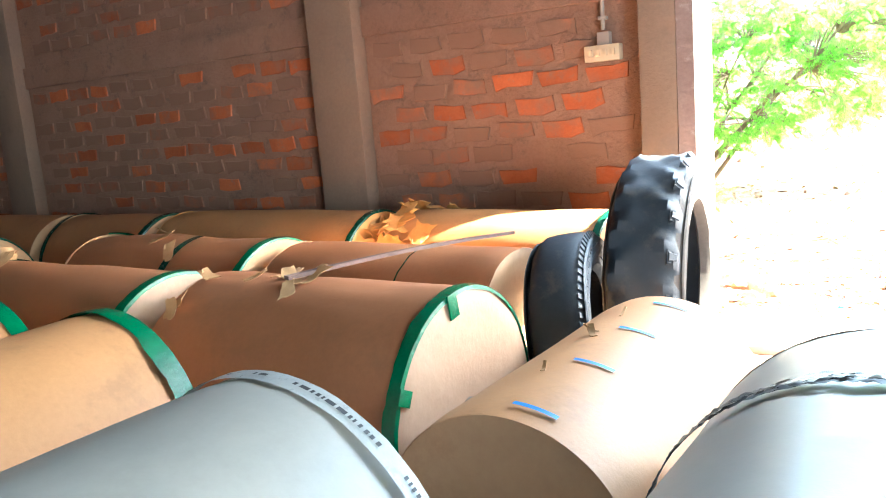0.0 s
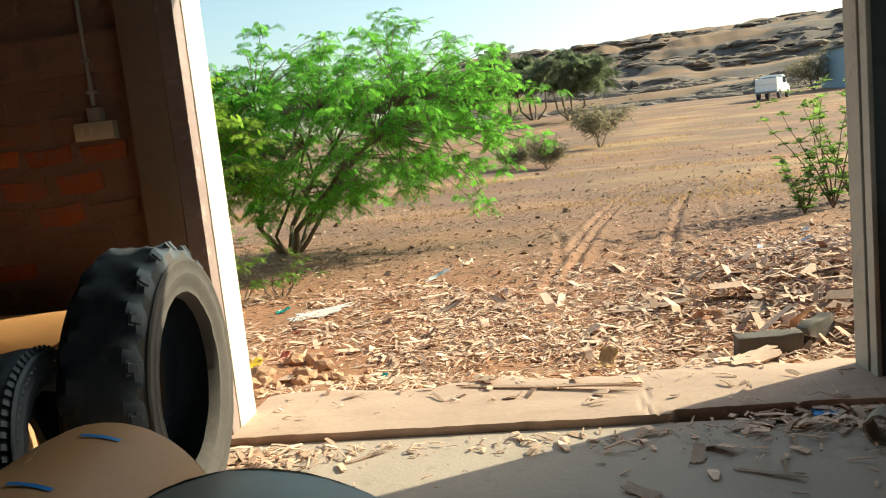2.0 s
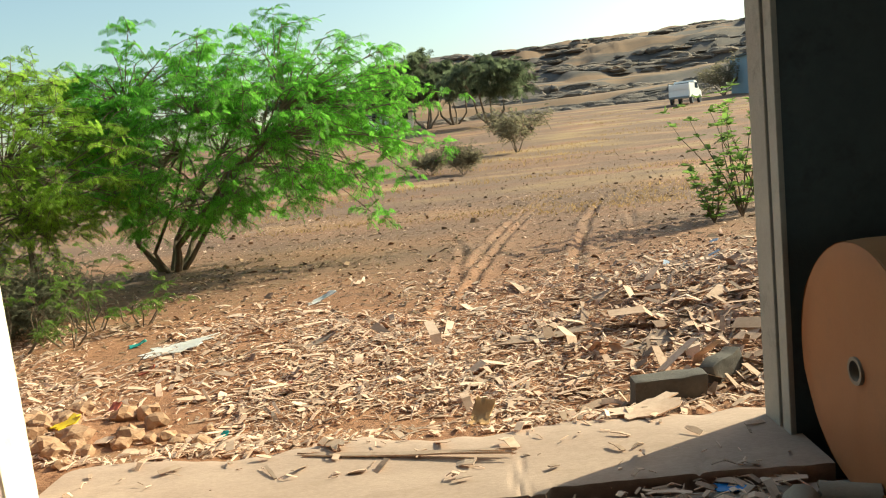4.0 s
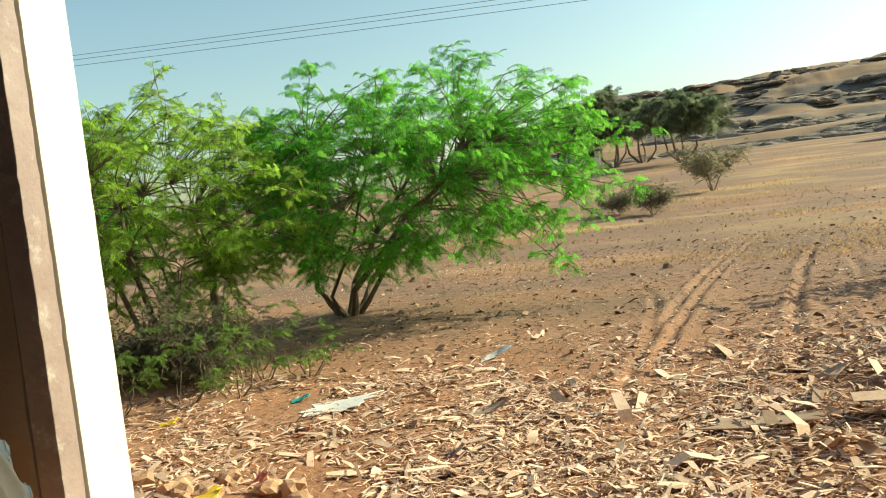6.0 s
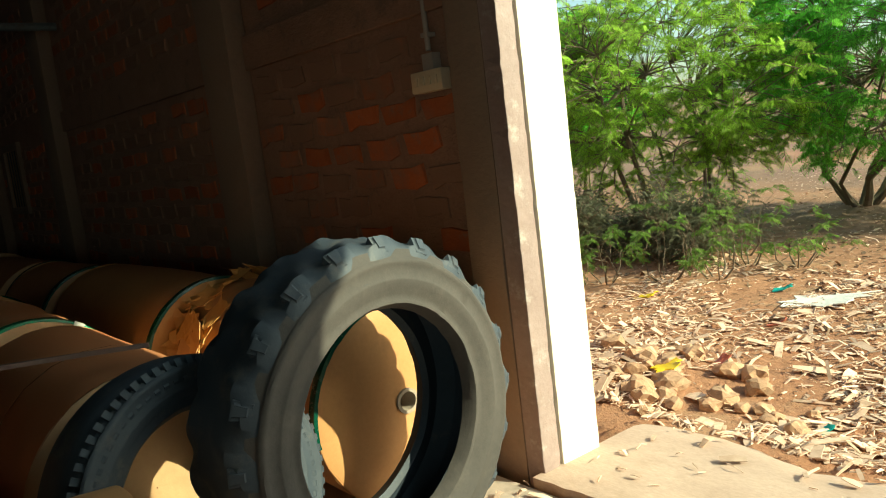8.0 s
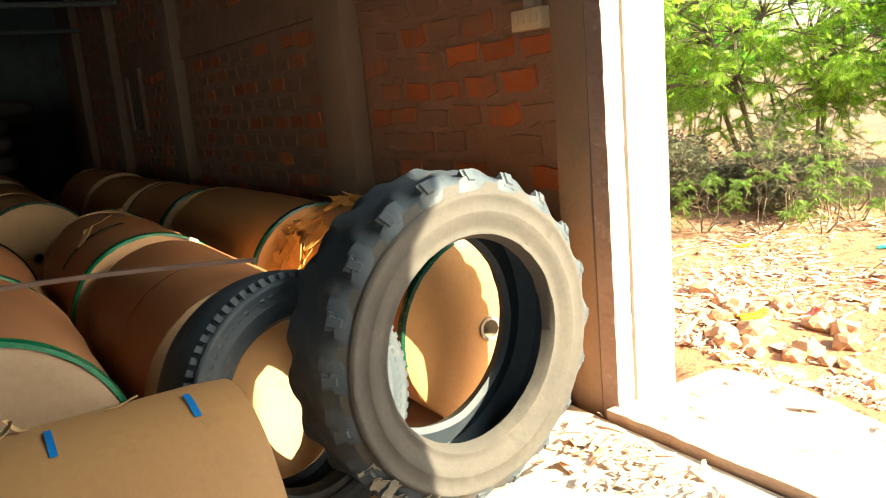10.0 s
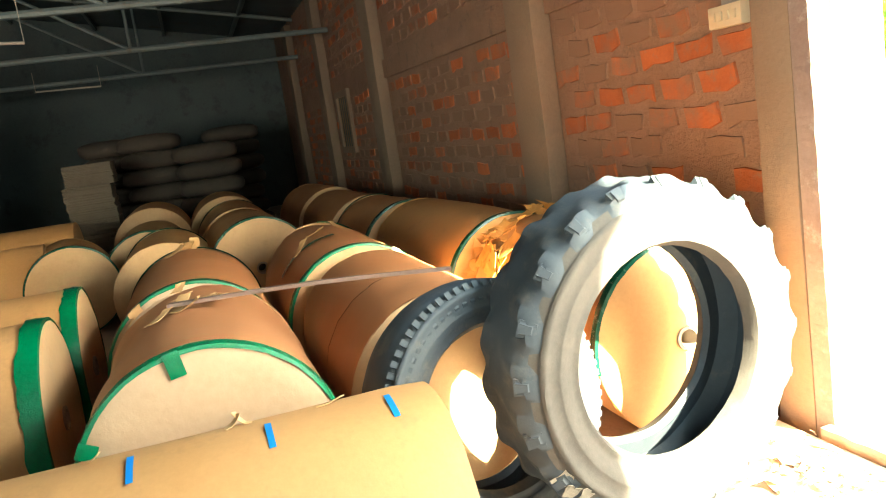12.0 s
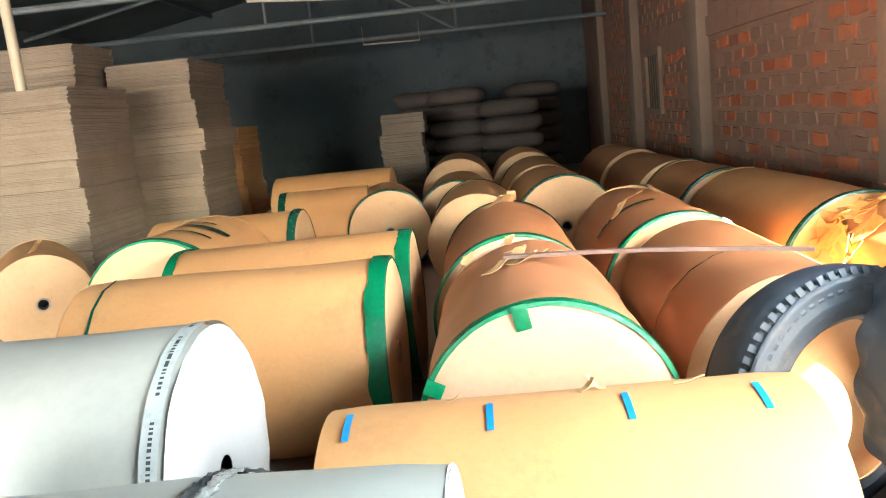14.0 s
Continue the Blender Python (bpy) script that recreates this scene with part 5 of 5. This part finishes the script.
tube(bm, [(0.0, -0.03, 0.11), (-0.005, -0.03, 0.9), (-0.015, -0.03, 1.75)], 0.011, 10)
part("conduit", bm, PIPE, board, "thin grey conduit pipe")
for z in (0.16, 0.30):
    bm = bmesh.new()
    box(bm, -0.02, 0.02, -0.046, -0.002, z, z + 0.018, 0.003)
    part("clip", bm, PIPE, board)

# window hole in the far bay
w = thing("window_1", "small barred window with dark shutter", "window", pose(-8.7, WALL_Y, 1.0), kind="structure")
bm = bmesh.new()
for x0, x1, z0, z1 in ((-0.42, -0.34, 0, 0.8), (0.34, 0.42, 0, 0.8), (-0.34, 0.34, 0.72, 0.8), (-0.34, 0.34, 0, 0.08)):
    box(bm, x0, x1, -0.05, -0.003, z0, z1, 0.004)
part("window_frame", bm, CEMENT, w)
bm = bmesh.new()
box(bm, -0.34, 0.34, -0.018, -0.003, 0.08, 0.72)
part("shutter", bm, RUBBER, w, "dark shutter", smooth=False)
for k in range(5):
    bm = bmesh.new()
    tube(bm, [(-0.26 + 0.13 * k, -0.032, 0.08), (-0.26 + 0.13 * k, -0.032, 0.72)], 0.006, 6)
    part("bar", bm, TIMBER, w)

# ---- by the opening ----
def core_piece(x, y, yaw, L, r, tilt, label):
    bm = bmesh.new()
    lathe(bm, [(0, r), (L, r * 0.97), (L, r * 0.97 - 0.012), (0, r - 0.012)], 28, lambda px, pr, a, i: (0.015 * noise.noise((a * 3, i, yaw)), 0.008 * noise.noise((a * 2, px * 6, yaw))))
    ob = part("core_tube", bm, CORE, None, label)
    ob.matrix_basis = pose(x, y, r * 0.98, 0, tilt, yaw)
    tagged(ob, category="cardboard tube")


core_piece(2.20, 3.76, 60, 0.13, 0.057, 0, "short broken cardboard core tube on the floor")
core_piece(2.32, 3.88, -20, 0.17, 0.055, 0, "short cardboard core tube lying on the floor")
core_piece(2.40, 3.55, 20, 0.15, 0.06, 0, "short cardboard core tube in the shade")


def flat_piece(name, label, x, y, z, L, W, yaw, material, seed, curl=0.08, cat="scrap", th=0.006):
    bm = bmesh.new()
    sheet(bm, 0, 0, 0, L, W, Matrix.Identity(4), curl, seed, 6, th)
    lo = min(v.co.z for v in bm.verts)
    shift(bm, Matrix.Translation((0, 0, -lo)))
    ob = part(name, bm, material, None, label)
    ob.matrix_basis = pose(x, y, z, 0, 0, yaw)
    tagged(ob, category=cat)


flat_piece("plank", "long thin pale wood strip on the threshold", 0.95, 4.55, 0.042, 0.72, 0.04, -14, SCRAP, 2, 0.03, "plank", 0.007)
flat_piece("cardboard_piece", "bent pale cardboard strip on the threshold", 0.68, 4.72, 0.042, 0.18, 0.07, -55, SCRAP, 5, 0.15)
flat_piece("cardboard_piece", "torn cardboard scrap on the threshold", 2.0, 4.80, 0.042, 0.28, 0.14, 20, SCRAP, 8, 0.1)
flat_piece("cardboard_piece", "torn cardboard scrap on the earth", 1.75, 6.45, ground_z(1.75, 6.45), 0.50, 0.16, -8, SCRAP, 11, 0.1)
flat_piece("cardboard_piece", "torn cardboard scrap on the earth", 2.3, 6.0, ground_z(2.3, 6.0), 0.30, 0.18, 40, SCRAP, 13, 0.15)
flat_piece("cardboard_piece", "brown curled cardboard scrap", 1.3, 4.86, 0.04, 0.12, 0.09, 70, TORN, 15, 0.6)
flat_piece("cardboard_piece", "brown curled cardboard scrap", 0.2, 6.9, ground_z(0.2, 6.9), 0.25, 0.12, 15, SCRAP, 17, 0.3)
flat_piece("plastic_sheet", "crumpled white plastic sheet on the earth", -0.95, 7.25, ground_z(-0.95, 7.25), 0.42, 0.34, 5, CLOTH_WHITE, 19, 0.10, "plastic sheet")
flat_piece("plastic_sheet", "crumpled white plastic bag on the earth", -0.1, 8.6, ground_z(-0.1, 8.6), 0.25, 0.12, 30, CLOTH_WHITE, 23, 0.3, "plastic bag")
flat_piece("plastic_bag", "yellow plastic bag in the weeds", -2.1, 6.95, ground_z(-2.1, 6.95), 0.14, 0.13, 10, YELLOW, 29, 0.22, "plastic bag")
flat_piece("plastic_bag", "yellow plastic wrapper beside the jamb", -0.85, 5.44, ground_z(-0.85, 5.44) + 0.03, 0.12, 0.10, 50, YELLOW, 31, 0.25, "plastic bag")
flat_piece("plastic_bag", "red wrapper on the earth", -0.75, 5.75, ground_z(-0.75, 5.75), 0.09, 0.05, 80, RED, 33, 0.5, "plastic bag")
flat_piece("plastic_bag", "red wrapper on the earth", 0.2, 6.1, ground_z(0.2, 6.1), 0.08, 0.05, 20, RED, 35, 0.4, "plastic bag")
flat_piece("plastic_bag", "red wrapper on the earth", -0.9, 6.6, ground_z(-0.9, 6.6), 0.10, 0.06, 20, RED, 36, 0.4, "plastic bag")
flat_piece("plastic_bag", "teal plastic scrap on the earth", -1.33, 7.46, ground_z(-1.33, 7.46), 0.11, 0.10, 20, TEAL, 37, 0.3, "plastic bag")
flat_piece("plastic_bag", "dark green plastic scrap near the threshold", 0.02, 5.25, ground_z(0.02, 5.25), 0.06, 0.04, 60, TEAL, 39, 0.4, "plastic bag")
flat_piece("plastic_bag", "blue scrap of packaging on the floor", 2.12, 4.10, 0.004, 0.10, 0.06, -15, BLUE, 41, 0.1, "packaging", 0.003)
for k, (x, y, L, W, yaw) in enumerate(((1.55, 3.75, 0.15, 0.05, 75), (1.30, 3.45, 0.14, 0.06, 140), (1.85, 4.02, 0.09, 0.06, 20), (0.25, 3.9, 0.2, 0.02, 35), (1.75, 3.55, 0.22, 0.025, -30))):
    flat_piece("paper_scrap", "pale paper scrap on the concrete floor", x, y, 0.003, L, W, yaw, SCRAP, 50 + k, 0.08, "scrap", 0.003)

# stones by the jamb
rd = random.Random(5)
for k in range(52):
    x, y = -0.80 + rd.gauss(0, 0.30), 5.26 + rd.gauss(0, 0.24)
    if y < 5.0 or x < -1.7:
        continue
    r = rd.uniform(0.025, 0.075)
    bm = bmesh.new()
    bmesh.ops.create_icosphere(bm, subdivisions=2, radius=r)
    for v in bm.verts:
        v.co *= 1 + 0.55 * noise.noise(v.co * (1.7 / r) + Vector((k, 0, 0)))
        v.co.z *= 0.7
    ob = part("stone", bm, STONE, None, "rough brown stone beside the jamb", smooth=False)
    ob.matrix_basis = pose(x, y, ground_z(x, y) + r * 0.3, 0, 0, rd.random() * 360)
    tagged(ob, category="stone", group="stones beside the jamb")

# two weathered blocks half sunk in the litter
def stone_block(x, y, z, L, W, H, yaw, tilt, seed, label, pitch=0):
    bm = bmesh.new()
    box(bm, -L / 2, L / 2, -W / 2, W / 2, 0, H, 0.012)
    bmesh.ops.subdivide_edges(bm, edges=[e for e in bm.edges if e.calc_length() > 0.08], cuts=5, use_grid_fill=True)
    for v in bm.verts:
        v.co += Vector((noise.noise(v.co * 9 + Vector((seed, 0, 0))), noise.noise(v.co * 9 + Vector((0, seed, 0))), noise.noise(v.co * 9 + Vector((0, 0, seed))))) * 0.016
    ob = part("stone_block", bm, BLOCK, None, label)
    ob.matrix_basis = pose(x, y, z, tilt, pitch, yaw)
    tagged(ob, category="stone block", group="stone blocks on the litter")


stone_block(2.18, 5.16, ground_z(2.18, 5.16) - 0.015, 0.33, 0.12, 0.135, 4, 0, 3, "weathered grey stone block lying on the litter")
stone_block(2.50, 5.36, ground_z(2.50, 5.36) + 0.0, 0.22, 0.10, 0.11, 38, -6, 8, "short broken grey stone block tipped up beside a longer one", -12)

# ---- far things ----
def pickup(x, y, yaw):
    z = ground_z(x, y)
    root = thing("pickup_truck", "white pickup truck parked at the field's edge", "pickup truck", pose(x, y, z, 0, 0, yaw))
    bm = bmesh.new()
    prof = [(-2.1, 0.45), (2.05, 0.45), (2.1, 0.75), (2.0, 0.98), (1.15, 1.08), (0.65, 1.72), (-0.35, 1.76), (-0.45, 1.12), (-2.1, 1.08)]
    L = [bm.verts.new((px, -0.78, pz)) for px, pz in prof]
    R = [bm.verts.new((px, 0.78, pz)) for px, pz in prof]
    bm.faces.new(L)
    bm.faces.new(R[::-1])
    for k in range(len(prof)):
        k2 = (k + 1) % len(prof)
        bm.faces.new((L[k], R[k], R[k2], L[k2]))
    bmesh.ops.bevel(bm, geom=list(bm.edges), offset=0.05, segments=2, affect="EDGES")
    part("body", bm, CAR_WHITE, root)
    bm = bmesh.new()
    for s in (-1, 1):
        box(bm, -2.05, -0.5, s * 0.74 - 0.03, s * 0.74 + 0.03, 1.05, 1.55, 0.02)
    box(bm, -2.1, -2.04, -0.74, 0.74, 1.05, 1.5, 0.02)
    part("cargo_rail", bm, CAR_WHITE, root)
    for s in (-1, 1):
        bm = bmesh.new()
        box(bm, -0.25, 0.72, s * 0.785 - 0.012, s * 0.785 + 0.012, 1.15, 1.58, 0.01)
        part("side_window", bm, GLASS_DARK, root)
    bm = bmesh.new()
    box(bm, -0.42, -0.37, -0.62, 0.62, 1.2, 1.62, 0.01)
    part("rear_window", bm, GLASS_DARK, root)
    bm = bmesh.new()
    box(bm, -2.2, -2.1, -0.76, 0.76, 0.42, 0.58, 0.02)
    part("bumper", bm, STEEL, root)
    for px in (-1.35, 1.35):
        for s in (-1, 1):
            bm = bmesh.new()
            lathe(bm, [(-0.1, 0.18), (-0.1, 0.31), (-0.07, 0.34), (0.07, 0.34), (0.1, 0.31), (0.1, 0.18)], 24)
            shift(bm, Matrix.Translation((px, s * 0.72, 0.34)) @ Matrix.Rotation(PI / 2, 4, "Z"))
            wh = part("wheel", bm, RUBBER, root)
            bm = bmesh.new()
            lathe(bm, [(-0.07, 0.0), (-0.06, 0.18), (0.06, 0.18), (0.07, 0.0)], 20, closed=False)
            shift(bm, Matrix.Translation((px, s * 0.72, 0.34)) @ Matrix.Rotation(PI / 2, 4, "Z"))
            part("rim", bm, STEEL, wh)


pickup(18.6, 64.5, 62)


def house(x, y, lx, ly, h, yaw, wall, label, name="house"):
    z = ground_z(x, y) - 0.3
    root = thing(name, label, "building", pose(x, y, z, 0, 0, yaw))
    bm = bmesh.new()
    box(bm, -lx / 2, lx / 2, -ly / 2, ly / 2, 0, h + 0.3, 0.04)
    part("wall", bm, wall, root, smooth=False)
    bm = bmesh.new()
    box(bm, -lx / 2 - 0.3, lx / 2 + 0.3, -ly / 2 - 0.3, ly / 2 + 0.3, h + 0.3, h + 0.45, 0.02)
    part("roof", bm, TIN, root, smooth=False)
    for k in range(int(lx / 2.5)):
        px = -lx / 2 + 1.2 + k * 2.5
        bm = bmesh.new()
        box(bm, px, px + 0.9, -ly / 2 - 0.04, -ly / 2 + 0.02, 1.2, 2.1)
        part("window", bm, GLASS_DARK, root, smooth=False)


house(-9.6, 84, 9, 5, 1.5, 4, LIME, "low whitewashed farm building beyond the trees")
house(-5.2, 80, 2.6, 3, 1.5, 20, LIME, "small whitewashed shed with a tin roof")
house(28.2, 73, 4.5, 5, 3.2, 8, BLUEWASH, "pale blue building at the field's edge")

# overhead wires
for k, dz in enumerate((0, 0.45, 0.8)):
    bm = bmesh.new()
    pts = []
    for i in range(41):
        u = i / 40
        pts.append((-70 + 150 * u, 46 + 0.3 * k, 14.6 - 6.2 * u - 3.0 * u * (1 - u) + dz))
    tube(bm, pts, 0.014, 5)
    tagged(part("overhead_wire", bm, INK_SHADE, None, "thin overhead wire crossing the sky"), category="wire", group="overhead wires")

# ---- bricks ----
def brick_meshes(count):
    out = []
    for k in range(count):
        rd = random.Random(100 + k)
        bm = bmesh.new()
        L, H = 0.118 + rd.uniform(-0.008, 0.006), 0.044 + rd.uniform(-0.008, 0.006)
        ring = []
        for px, pz in ((-L, -H), (-L * 0.3, -H), (L * 0.35, -H), (L, -H), (L, H), (L * 0.3, H), (-L * 0.35, H), (-L, H)):
            ring.append((px + rd.gauss(0, 0.008), pz + rd.gauss(0, 0.006)))
        f = [bm.verts.new((px * 0.95, -0.006 - rd.uniform(0, 0.005), pz * 0.90)) for px, pz in ring]
        b = [bm.verts.new((px, 0.01, pz)) for px, pz in ring]
        bm.faces.new(f)
        for i in range(8):
            bm.faces.new((f[i], f[(i + 1) % 8], b[(i + 1) % 8], b[i]))
        me = finish(bm, False)
        out.append(me)
    return out


BRICKS = brick_meshes(8)
for me in BRICKS:
    me.materials.append(BRICK)
rd = random.Random(77)
COURSE, PITCH = 0.131, 0.285
near, rest = [], []
for row in range(24):
    z = 0.07 + row * COURSE + (0.03 if row * COURSE + 0.07 > 1.85 else 0)
    if z > 3.1 or 1.69 < z < 1.98:
        continue
    for bay, (x0, x1) in enumerate(((-2.47, -0.74), (-6.28, -2.88), (-9.48, -6.72), (-12.38, -9.92))):
        x = x0 + 0.13 + (0.14 if row % 2 else 0)
        while x < x1 - 0.10:
            if rd.random() < 0.93:
                (near if bay < 2 and z > 0.62 and x > -5.6 else rest).append((x + rd.gauss(0, 0.008), z + rd.gauss(0, 0.006), rd.randrange(8), rd.gauss(0, 1.2)))
            x += PITCH
for x, z, k, tilt in near[:300]:
    ob = new("brick", BRICKS[k])
    ob.parent = brick_wall
    ob.matrix_basis = pose(x, WALL_Y - 0.001, z, 0, tilt, 0)
vs, fs = [], []
for x, z, k, tilt in rest + near[300:]:
    i = len(vs)
    m = pose(x, WALL_Y - 0.001, z, 0, tilt, 0)
    vs += [tuple(m @ v.co) for v in BRICKS[k].vertices]
    fs += [tuple(i + q for q in p.vertices) for p in BRICKS[k].polygons]
me = bpy.data.meshes.new("brickwork")
me.from_pydata(vs, [], fs)
ob = part("brickwork", me, BRICK_REST, brick_wall)
tagged(ob, kind="stuff")
